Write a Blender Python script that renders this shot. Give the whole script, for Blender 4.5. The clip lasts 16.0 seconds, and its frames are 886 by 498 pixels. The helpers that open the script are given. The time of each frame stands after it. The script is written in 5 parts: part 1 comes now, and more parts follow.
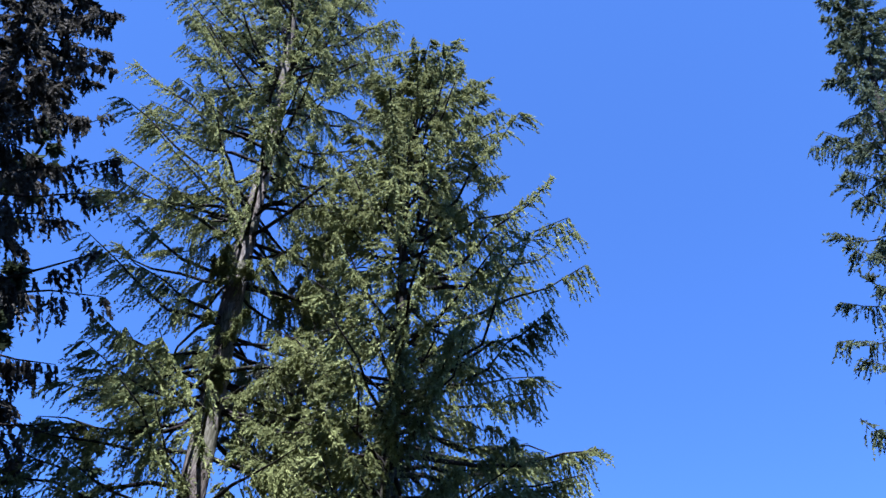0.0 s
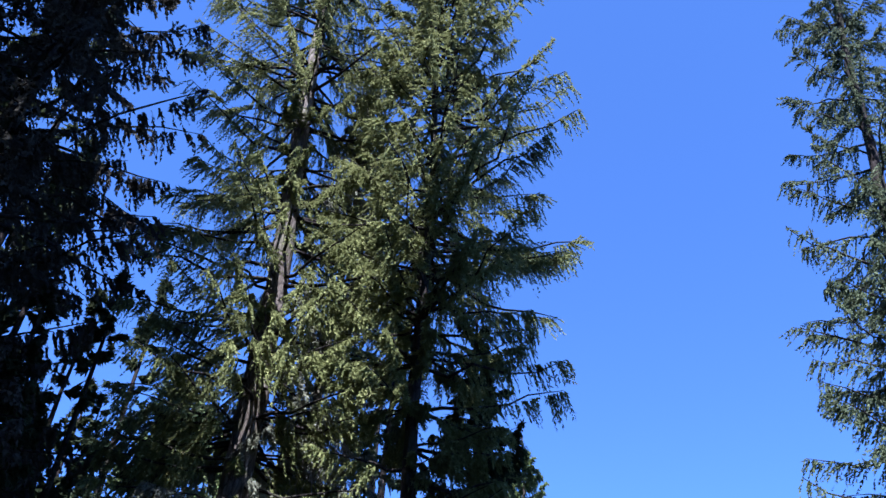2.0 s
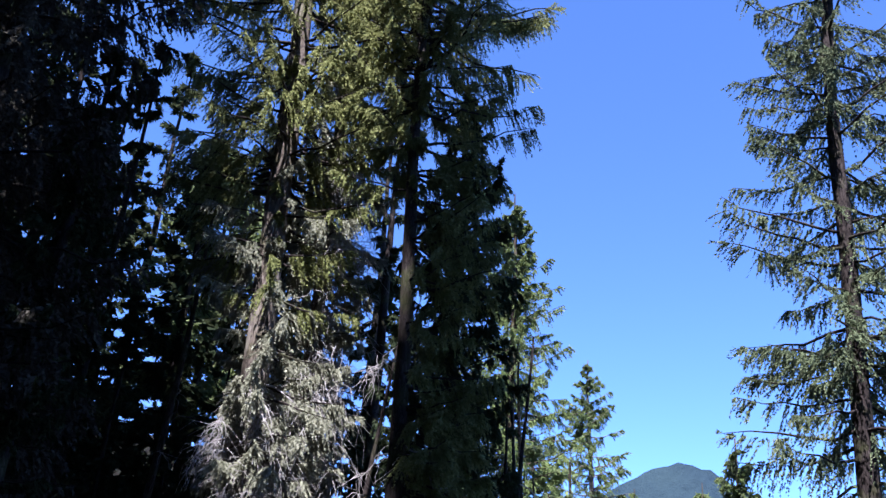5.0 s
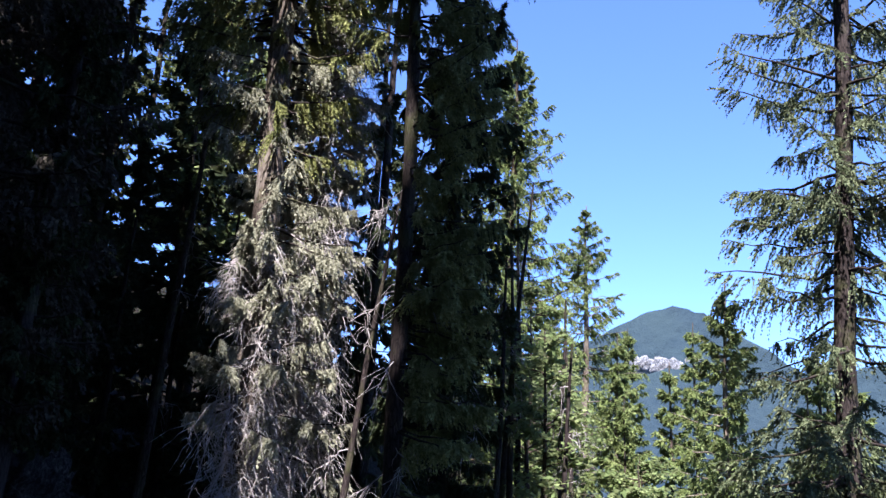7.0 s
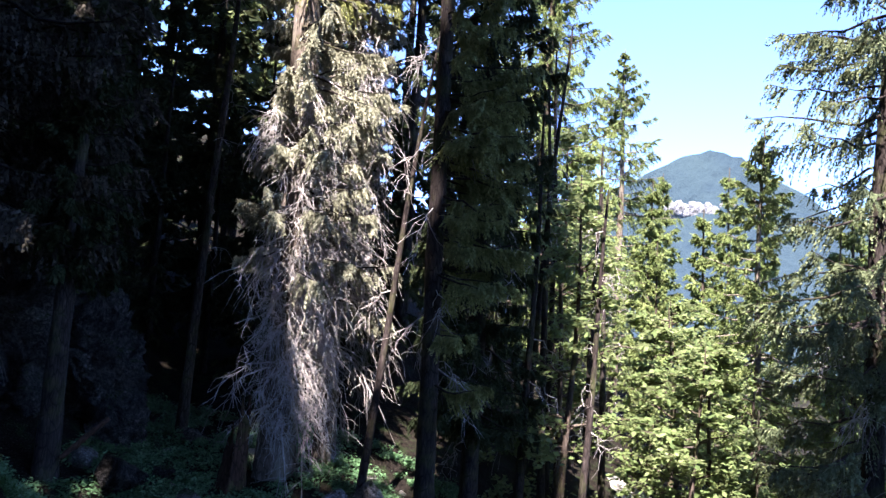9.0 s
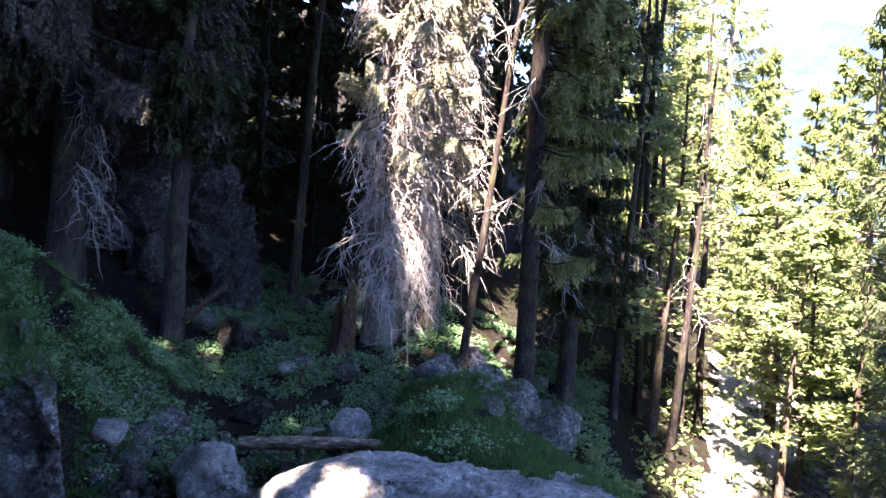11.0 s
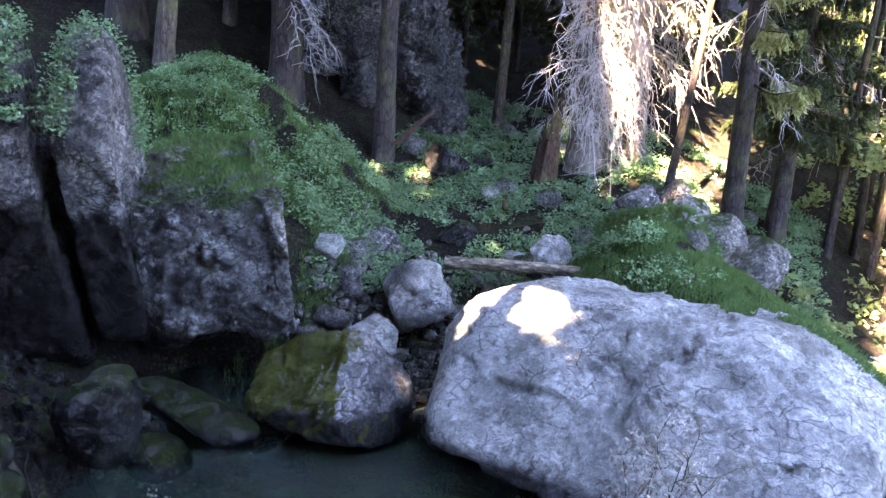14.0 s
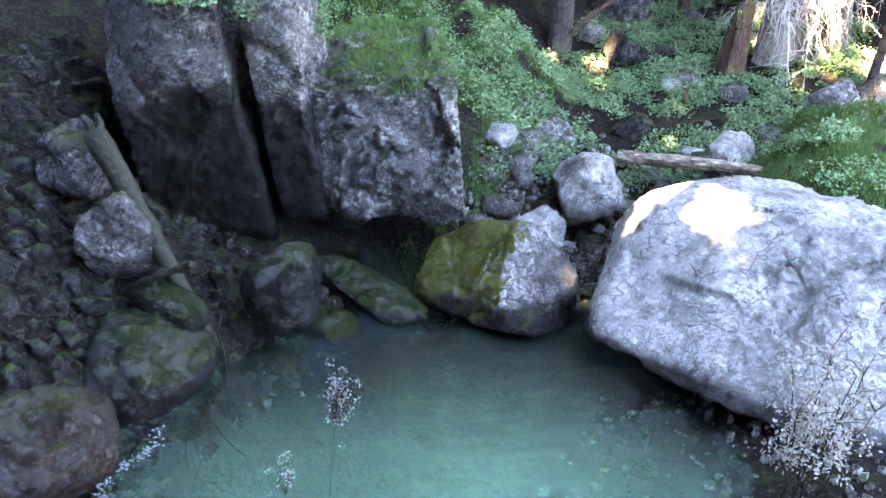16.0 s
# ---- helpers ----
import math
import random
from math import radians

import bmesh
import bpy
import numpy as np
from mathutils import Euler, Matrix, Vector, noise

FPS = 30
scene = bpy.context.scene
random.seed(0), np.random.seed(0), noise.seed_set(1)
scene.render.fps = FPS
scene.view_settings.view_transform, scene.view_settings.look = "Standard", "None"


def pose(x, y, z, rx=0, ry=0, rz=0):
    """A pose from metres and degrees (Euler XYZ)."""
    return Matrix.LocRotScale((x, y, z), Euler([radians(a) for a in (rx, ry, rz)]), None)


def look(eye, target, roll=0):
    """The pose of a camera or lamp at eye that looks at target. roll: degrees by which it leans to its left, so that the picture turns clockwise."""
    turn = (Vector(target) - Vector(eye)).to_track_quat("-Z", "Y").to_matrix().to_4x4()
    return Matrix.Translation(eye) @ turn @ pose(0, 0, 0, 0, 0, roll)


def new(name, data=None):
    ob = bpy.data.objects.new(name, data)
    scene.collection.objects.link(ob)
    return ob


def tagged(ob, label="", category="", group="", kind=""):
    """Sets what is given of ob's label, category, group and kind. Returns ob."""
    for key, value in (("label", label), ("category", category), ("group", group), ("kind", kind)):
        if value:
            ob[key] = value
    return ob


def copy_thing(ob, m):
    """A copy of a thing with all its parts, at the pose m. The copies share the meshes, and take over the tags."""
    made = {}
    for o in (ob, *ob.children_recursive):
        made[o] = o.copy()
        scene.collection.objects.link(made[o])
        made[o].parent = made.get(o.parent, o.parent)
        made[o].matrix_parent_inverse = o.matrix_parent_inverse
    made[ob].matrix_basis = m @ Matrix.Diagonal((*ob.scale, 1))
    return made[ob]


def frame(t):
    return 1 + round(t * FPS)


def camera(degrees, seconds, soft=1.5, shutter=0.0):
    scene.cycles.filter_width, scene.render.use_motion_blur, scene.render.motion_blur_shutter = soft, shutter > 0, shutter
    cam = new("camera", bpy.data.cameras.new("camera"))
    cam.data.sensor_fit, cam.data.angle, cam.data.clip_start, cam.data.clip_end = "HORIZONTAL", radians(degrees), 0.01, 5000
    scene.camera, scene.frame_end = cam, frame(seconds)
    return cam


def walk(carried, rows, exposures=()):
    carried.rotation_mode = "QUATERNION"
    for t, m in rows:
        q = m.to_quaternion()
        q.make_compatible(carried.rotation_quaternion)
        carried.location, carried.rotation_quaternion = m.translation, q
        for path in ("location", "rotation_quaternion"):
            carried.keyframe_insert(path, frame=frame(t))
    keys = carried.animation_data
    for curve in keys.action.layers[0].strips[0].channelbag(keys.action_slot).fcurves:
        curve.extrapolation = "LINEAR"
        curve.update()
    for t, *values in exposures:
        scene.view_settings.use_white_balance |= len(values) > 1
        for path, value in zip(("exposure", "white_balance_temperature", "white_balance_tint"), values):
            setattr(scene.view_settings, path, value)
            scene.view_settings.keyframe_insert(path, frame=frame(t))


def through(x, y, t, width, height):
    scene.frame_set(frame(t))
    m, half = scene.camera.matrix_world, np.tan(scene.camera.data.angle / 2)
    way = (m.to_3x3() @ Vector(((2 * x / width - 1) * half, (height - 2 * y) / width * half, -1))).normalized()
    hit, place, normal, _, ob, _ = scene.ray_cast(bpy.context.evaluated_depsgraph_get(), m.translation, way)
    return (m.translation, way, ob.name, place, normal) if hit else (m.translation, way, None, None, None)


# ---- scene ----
cam = camera(54.11, 16.0)
# seconds, x, y, z, yaw, pitch, roll; the water of the pool lies at z = 0
ROWS = [
    (0.0, 0.083, 4.745, 11.620, -0.48, 45.65, 3.94),
    (0.5, -0.057, 4.366, 10.596, -0.84, 44.63, 3.78),
    (1.0, -0.116, 3.958, 9.582, -0.77, 43.46, 3.97),
    (1.5, -0.155, 3.526, 8.571, -0.55, 42.17, 4.23),
    (2.0, -0.129, 3.020, 7.600, -0.26, 40.57, 4.51),
    (2.5, -0.067, 2.486, 6.791, 0.04, 38.55, 4.69),
    (3.0, -0.003, 1.901, 6.170, 0.25, 36.08, 4.61),
    (3.5, 0.072, 1.402, 5.732, 0.26, 33.58, 4.44),
    (4.0, 0.175, 0.989, 5.388, 0.02, 31.20, 4.26),
    (6.5, 0.161, 0.218, 4.787, -1.59, 19.37, 3.46),
    (7.0, 0.126, 0.047, 4.749, -1.39, 16.61, 3.50),
    (7.5, 0.086, -0.083, 4.740, -1.15, 13.90, 3.57),
    (8.0, 0.048, -0.159, 4.722, -0.81, 11.34, 3.62),
    (8.5, 0.030, -0.197, 4.723, -0.34, 8.80, 3.71),
    (9.0, 0.029, -0.212, 4.728, 0.20, 6.28, 3.71),
    (11.5, -0.067, -0.349, 4.568, 7.94, -4.08, 3.86),
    (12.0, -0.058, -0.343, 4.580, 9.94, -6.20, 3.77),
    (12.5, -0.052, -0.365, 4.587, 11.94, -8.25, 3.75),
    (13.0, -0.037, -0.371, 4.594, 14.04, -10.27, 3.71),
    (13.5, -0.052, -0.407, 4.602, 16.14, -12.26, 3.81),
    (14.0, -0.046, -0.422, 4.606, 18.58, -14.27, 3.78),
    (14.5, -0.030, -0.436, 4.599, 21.32, -16.28, 3.65),
    (15.0, -0.027, -0.444, 4.621, 24.20, -18.46, 3.42),
    (15.5, -0.044, -0.457, 4.620, 26.99, -20.50, 3.20),
    (16.0, -0.034, -0.448, 4.625, 29.84, -22.14, 2.79),
]
EXPOSURES = [(0.0, 2.1, 5300, 19), (3.0, 2.2, 5400, 22), (7.0, 2.5, 6150, 24), (9.0, 3.3, 6600, 25), (11.5, 5.15, 7900, 32), (12.5, 5.75, 9000, 34), (14.5, 6.93, 11000, 31), (16.0, 7.57, 12200, 27)]
walk(cam, [(t, pose(x, y, z, 90 + pitch, 0, yaw) @ pose(0, 0, 0, 0, 0, roll)) for t, x, y, z, yaw, pitch, roll in ROWS], EXPOSURES)

# ---- world and sun ----
SUN_TO = Vector((-0.079, -0.527, 0.846)).normalized()
world = bpy.data.worlds.new("sky")
scene.world = world
world.use_nodes = True
wn = world.node_tree.nodes
sky = wn.new("ShaderNodeTexSky")
sky.sky_type = "NISHITA"
sky.sun_disc = False
sky.sun_elevation = math.asin(SUN_TO.z)
sky.sun_rotation = math.atan2(SUN_TO.x, SUN_TO.y)
sky.altitude = 2800
sky.air_density, sky.dust_density, sky.ozone_density = 0.85, 0.0, 10.0
world.node_tree.links.new(sky.outputs[0], wn["Background"].inputs[0])
wn["Background"].inputs[1].default_value = 0.10
lamp = bpy.data.lights.new("sun", "SUN")
lamp.energy, lamp.angle, lamp.color = 5.0, radians(0.5), (1.0, 0.965, 0.905)
sun = new("sun", lamp)
sun.matrix_world = look(SUN_TO * 60, (0, 0, 0))

# ---- materials ----
def mat_base(name):
    m = bpy.data.materials.new(name)
    m.use_nodes = True
    nt = m.node_tree
    return m, nt, nt.nodes["Principled BSDF"], nt.nodes["Material Output"]


def node(nt, kind, inputs=None, **props):
    n = nt.nodes.new(kind)
    for k, v in props.items():
        setattr(n, k, v)
    for k, v in (inputs or {}).items():
        if isinstance(v, bpy.types.NodeSocket):
            nt.links.new(v, n.inputs[k])
        else:
            n.inputs[k].default_value = v
    return n


def ramp(nt, fac, stops):
    n = nt.nodes.new("ShaderNodeValToRGB")
    el = n.color_ramp.elements
    while len(el) < len(stops):
        el.new(0.5)
    for e, (p, c) in zip(el, stops):
        e.position, e.color = p, (*c, 1)
    nt.links.new(fac, n.inputs[0])
    return n.outputs[0]


def mixc(nt, fac, a, b, blend="MIX"):
    n = nt.nodes.new("ShaderNodeMix")
    n.data_type, n.blend_type = "RGBA", blend
    for sock, v in ((n.inputs[0], fac), (n.inputs[6], a), (n.inputs[7], b)):
        if isinstance(v, bpy.types.NodeSocket):
            nt.links.new(v, sock)
        elif isinstance(v, (int, float)):
            sock.default_value = v
        else:
            sock.default_value = (*v, 1)
    return n.outputs[2]


def coords(nt, scale=(1, 1, 1), kind="Object"):
    tc = nt.nodes.new("ShaderNodeTexCoord")
    mp = node(nt, "ShaderNodeMapping", {"Vector": tc.outputs[kind], "Scale": scale})
    return mp.outputs[0]


def noise_tex(nt, vec, scale, detail=6, rough=0.6):
    return node(nt, "ShaderNodeTexNoise", {"Vector": vec, "Scale": scale, "Detail": detail, "Roughness": rough}).outputs[0]


def bump(nt, height, strength, dist, bsdf, prev=None):
    b = node(nt, "ShaderNodeBump", {"Height": height, "Strength": strength, "Distance": dist})
    if prev is not None:
        nt.links.new(prev, b.inputs["Normal"])
    nt.links.new(b.outputs[0], bsdf.inputs["Normal"])
    return b.outputs[0]


def foliage(name, dark, light, tip, through=0.35, rough=0.75):
    """Needles or leaves: colour varies from spray to spray and over the crown; light comes through."""
    m, nt, b, out = mat_base(name)
    geo = nt.nodes.new("ShaderNodeNewGeometry")
    v = coords(nt)
    big = noise_tex(nt, v, 0.7, 3)
    spray = noise_tex(nt, v, 3.5, 4, 0.7)
    own = node(nt, "ShaderNodeMath", {0: geo.outputs["Random Per Island"], 1: 0.45}, operation="MULTIPLY").outputs[0]
    pick = node(nt, "ShaderNodeMath", {0: node(nt, "ShaderNodeMath", {0: spray, 1: 0.275}, operation="SUBTRACT").outputs[0], 1: own}, operation="ADD").outputs[0]
    c = ramp(nt, pick, [(0.05, dark), (0.5, light), (0.85, tip)])
    c = mixc(nt, ramp(nt, big, [(0.3, (0, 0, 0)), (0.7, (1, 1, 1))]), c, mixc(nt, 0.55, c, dark))
    nt.links.new(c, b.inputs["Base Color"])
    b.inputs["Roughness"].default_value = rough
    b.inputs["Specular IOR Level"].default_value = 0.05
    tr = node(nt, "ShaderNodeBsdfTranslucent", {"Color": mixc(nt, 0.5, c, tip)})
    mx = node(nt, "ShaderNodeMixShader", {0: through, 1: b.outputs[0], 2: tr.outputs[0]})
    nt.links.new(mx.outputs[0], out.inputs[0])
    return m


def bark(name, dark, mid, pale, lichen=0.4, moss=0.0, scale=1.0):
    m, nt, b, _ = mat_base(name)
    v = coords(nt, (5 * scale, 5 * scale, 1.3 * scale))
    plates = node(nt, "ShaderNodeTexVoronoi", {"Vector": v, "Scale": 3.0}, feature="DISTANCE_TO_EDGE").outputs[0]
    grain = noise_tex(nt, v, 3.0, 8, 0.7)
    big = noise_tex(nt, coords(nt, (1.2, 1.2, 0.6)), 1.5, 4)
    c = ramp(nt, grain, [(0.25, dark), (0.55, mid), (0.8, pale)])
    c = mixc(nt, ramp(nt, plates, [(0.0, (1, 1, 1)), (0.09, (0, 0, 0))]), c, dark)
    c = mixc(nt, ramp(nt, big, [(0.55 - 0.2 * lichen, (0, 0, 0)), (0.75, (lichen,) * 3)]), c, pale)
    if moss:
        c = mixc(nt, ramp(nt, noise_tex(nt, coords(nt), 2.2, 6), [(0.5, (0, 0, 0)), (0.62, (moss,) * 3)]), c, (0.075, 0.095, 0.022))
    nt.links.new(c, b.inputs["Base Color"])
    b.inputs["Roughness"].default_value = 0.9
    b.inputs["Specular IOR Level"].default_value = 0.06
    n1 = bump(nt, plates, 0.7, 0.03, b)
    bump(nt, grain, 0.6, 0.015, b, n1)
    return m


def rock(name, dark, mid, pale, moss=0.3, wet=0.0, moss_col=(0.034, 0.058, 0.016), size=1.0, wet_shade=None, facet=0.7, lean=(0.0, 0.0, 1.0), grain=1.5, stain=0.7, ragged=0.55, lichen=0.5, grainy=0.68, fissures=0.47):
    """Weathered limestone: blotches, hairline cracks, pits, stains, and moss where it lies flat enough."""
    m, nt, b, _ = mat_base(name)
    v = coords(nt, kind="Object")
    big = noise_tex(nt, v, 0.9 * size, 6, 0.62)
    fine = noise_tex(nt, v, 11.0 * size, 10, 0.8)
    speck = noise_tex(nt, v, 34.0 * size, 5, 0.75)
    warp = node(nt, "ShaderNodeVectorMath", {0: v, 1: node(nt, "ShaderNodeTexNoise", {"Vector": v, "Scale": 2.0 * size, "Detail": 5}).outputs[1]}, operation="ADD").outputs[0]
    stir = node(nt, "ShaderNodeVectorMath", {0: node(nt, "ShaderNodeTexNoise", {"Vector": v, "Scale": 4.0 * size, "Detail": 4}).outputs[1], "Scale": 0.22 / size}, operation="SCALE").outputs[0]
    bent = node(nt, "ShaderNodeVectorMath", {0: v, 1: stir}, operation="ADD").outputs[0]
    blot = noise_tex(nt, warp, 3.1 * size, 10, 0.75)
    both = mixc(nt, grainy, mixc(nt, 0.4, big, blot), fine)
    c = ramp(nt, both, [(0.39, tuple(0.6 * q for q in dark)), (0.46, dark), (0.52, mid), (0.59, tuple(0.6 * p + 0.4 * q for p, q in zip(mid, pale))), (0.68, pale)])
    # pale crusts of lichen
    crust = mixc(nt, 0.45, noise_tex(nt, v, 15.0 * size, 8, 0.78), big)
    c = mixc(nt, ramp(nt, crust, [(0.54, (0, 0, 0)), (0.60, (lichen,) * 3)]), c, pale)
    c = mixc(nt, ramp(nt, speck, [(0.58, (0, 0, 0)), (0.70, (0.5, 0.5, 0.5))]), c, pale)
    grit = noise_tex(nt, v, 70.0 * size, 3, 0.8)
    c = mixc(nt, ramp(nt, grit, [(0.52, (0, 0, 0)), (0.62, (0.55, 0.55, 0.55))]), c, tuple(0.5 * q for q in dark))
    c = mixc(nt, ramp(nt, blot, [(0.53, (0, 0, 0)), (0.60, (stain,) * 3)]), c, tuple(0.45 * q for q in dark))
    # flakes of slightly different tone, and rain streaks
    for sc, amt in ((2.6, 0.28), (7.5, 0.42), (21.0, 0.42)):
        flake = node(nt, "ShaderNodeTexVoronoi", {"Vector": bent, "Scale": sc * size}).outputs[1]
        tone = node(nt, "ShaderNodeSeparateColor", {0: flake}).outputs[0]
        c = mixc(nt, 1.0, c, ramp(nt, tone, [(0.0, (1 - amt * facet,) * 3), (1.0, (1 + amt * facet,) * 3)]), "MULTIPLY")
    streak = noise_tex(nt, node(nt, "ShaderNodeMapping", {"Vector": warp, "Scale": (3.2, 3.2, 0.35)}).outputs[0], 1.6 * size, 6, 0.65)
    c = mixc(nt, ramp(nt, streak, [(0.50, (0, 0, 0)), (0.62, (0.55, 0.55, 0.55))]), c, mixc(nt, 0.75, c, dark))
    # dark joints that run along the bedding
    bed = node(nt, "ShaderNodeMapping", {"Vector": bent, "Rotation": (0.25, 0.35, 0.2), "Scale": (1.0, 1.0, 2.3)}).outputs[0]
    crack = node(nt, "ShaderNodeTexVoronoi", {"Vector": bed, "Scale": 2.3 * size}, feature="DISTANCE_TO_EDGE").outputs[0]
    torn = node(nt, "ShaderNodeMath", {0: ramp(nt, crack, [(0.0, (1, 1, 1)), (0.035, (0, 0, 0))]), 1: ramp(nt, noise_tex(nt, v, 2.4 * size, 5, 0.7), [(0.50, (0, 0, 0)), (0.56, (0.95, 0.95, 0.95))])}, operation="MULTIPLY").outputs[0]
    c = mixc(nt, torn, c, tuple(0.25 * q for q in dark))
    fiss = node(nt, "ShaderNodeTexVoronoi", {"Vector": bed, "Scale": 4.2 * size}, feature="DISTANCE_TO_EDGE").outputs[0]
    fmask = node(nt, "ShaderNodeMath", {0: ramp(nt, fiss, [(0.0, (1, 1, 1)), (0.07, (0, 0, 0))]), 1: ramp(nt, mixc(nt, 0.5, big, blot), [(fissures, (0, 0, 0)), (fissures + 0.07, (0.95, 0.95, 0.95))])}, operation="MULTIPLY").outputs[0]
    c = mixc(nt, fmask, c, tuple(0.3 * q for q in dark))
    pits = node(nt, "ShaderNodeTexVoronoi", {"Vector": bent, "Scale": 19.0 * size}).outputs[0]
    c = mixc(nt, ramp(nt, pits, [(0.10, (0.6, 0.6, 0.6)), (0.26, (0, 0, 0))]), c, tuple(0.5 * q for q in dark))
    # near-black foot: wet rock and the undercut's shade, both put into the colour
    if wet_shade is not None:
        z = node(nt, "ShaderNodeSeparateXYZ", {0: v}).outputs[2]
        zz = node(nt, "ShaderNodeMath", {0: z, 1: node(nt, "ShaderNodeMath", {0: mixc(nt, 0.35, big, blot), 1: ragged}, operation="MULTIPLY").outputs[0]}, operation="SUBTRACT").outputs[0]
        zz = node(nt, "ShaderNodeMath", {0: zz, 1: 0.225 + 0.5 * ragged - wet_shade}, operation="ADD").outputs[0]
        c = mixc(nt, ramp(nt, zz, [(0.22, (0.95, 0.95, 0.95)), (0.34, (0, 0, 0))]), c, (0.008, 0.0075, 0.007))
    if moss > 0:
        geo = nt.nodes.new("ShaderNodeNewGeometry")
        up = node(nt, "ShaderNodeVectorMath", {0: geo.outputs["Normal"], 1: lean}, operation="DOT_PRODUCT").outputs["Value"]
        amt = node(nt, "ShaderNodeMath", {0: up, 1: node(nt, "ShaderNodeMath", {0: noise_tex(nt, v, 1.6, 7, 0.7), 1: grain}, operation="MULTIPLY").outputs[0]}, operation="ADD").outputs[0]
        mk = ramp(nt, node(nt, "ShaderNodeMath", {0: amt, 1: 0.5}, operation="MULTIPLY").outputs[0], [(0.86 - 0.36 * moss, (0, 0, 0)), (0.95 - 0.36 * moss, (1, 1, 1))])
        mc = ramp(nt, noise_tex(nt, v, 14, 6, 0.7), [(0.3, tuple(0.35 * q for q in moss_col)), (0.6, moss_col), (0.8, (moss_col[0] * 1.7, moss_col[1] * 1.5, moss_col[2] * 1.2))])
        c = mixc(nt, mk, c, mc)
    nt.links.new(c, b.inputs["Base Color"])
    r0 = 0.85 - 0.66 * wet
    nt.links.new(ramp(nt, blot, [(0.42, (r0,) * 3), (0.56, (0.6 * r0,) * 3)]), b.inputs["Roughness"])
    nt.links.new(ramp(nt, blot, [(0.45, (0.04 + 0.02 * wet,) * 3), (0.58, (0.22 + 0.40 * wet,) * 3)]), b.inputs["Specular IOR Level"])
    # broken faces of two sizes
    geo2 = nt.nodes.new("ShaderNodeNewGeometry")
    nrm = geo2.outputs["Normal"]
    for sc, amt in ((4.2, 0.75), (13.0, 0.55)):
        cell = node(nt, "ShaderNodeTexVoronoi", {"Vector": bent, "Scale": sc * size}).outputs[1]
        off = node(nt, "ShaderNodeVectorMath", {0: cell, 1: (0.5, 0.5, 0.5)}, operation="SUBTRACT").outputs[0]
        off = node(nt, "ShaderNodeVectorMath", {0: off, "Scale": amt * facet}, operation="SCALE").outputs[0]
        nrm = node(nt, "ShaderNodeVectorMath", {0: nrm, 1: off}, operation="ADD").outputs[0]
    nrm = node(nt, "ShaderNodeVectorMath", {0: nrm}, operation="NORMALIZE").outputs[0]
    n1 = bump(nt, node(nt, "ShaderNodeMath", {0: 1.0, 1: torn}, operation="SUBTRACT").outputs[0], 0.9, 0.06, b, nrm)
    n1 = bump(nt, ramp(nt, blot, [(0.40, (0, 0, 0)), (0.43, (0.4, 0.4, 0.4)), (0.52, (0.45, 0.45, 0.45)), (0.545, (0.8, 0.8, 0.8)), (0.62, (0.85, 0.85, 0.85)), (0.64, (1, 1, 1))]), 0.9, 0.09 / size, b, n1)
    n1 = bump(nt, node(nt, "ShaderNodeMath", {0: 1.0, 1: fmask}, operation="SUBTRACT").outputs[0], 0.8, 0.05, b, n1)
    n2 = bump(nt, mixc(nt, 0.5, fine, blot), 1.0, 0.13, b, n1)
    bump(nt, mixc(nt, 0.5, speck, grit), 0.9, 0.022, b, n2)
    return m


def soil(name):
    """Forest floor: dark humus, brown needles and leaves, moss, bare stones."""
    m, nt, b, _ = mat_base(name)
    v = coords(nt)
    big = noise_tex(nt, v, 0.35, 5, 0.6)
    mid = noise_tex(nt, v, 3.0, 8, 0.7)
    fine = noise_tex(nt, v, 26.0, 6, 0.75)
    c = ramp(nt, fine, [(0.38, (0.004, 0.0035, 0.003)), (0.54, (0.010, 0.008, 0.0065)), (0.75, (0.075, 0.059, 0.044))])
    c = mixc(nt, ramp(nt, mid, [(0.5, (0, 0, 0)), (0.66, (0.7, 0.7, 0.7))]), c, ramp(nt, fine, [(0.38, (0.005, 0.010, 0.004)), (0.72, (0.035, 0.065, 0.021))]))
    c = mixc(nt, ramp(nt, big, [(0.5, (0, 0, 0)), (0.68, (0.5, 0.5, 0.5))]), c, ramp(nt, fine, [(0.42, (0.005, 0.0045, 0.004)), (0.57, (0.012, 0.011, 0.0105)), (0.74, (0.09, 0.085, 0.08))]))
    nt.links.new(c, b.inputs["Base Color"])
    b.inputs["Roughness"].default_value = 0.95
    b.inputs["Specular IOR Level"].default_value = 0.03
    n1 = bump(nt, mid, 0.8, 0.12, b)
    bump(nt, fine, 0.8, 0.03, b, n1)
    return m


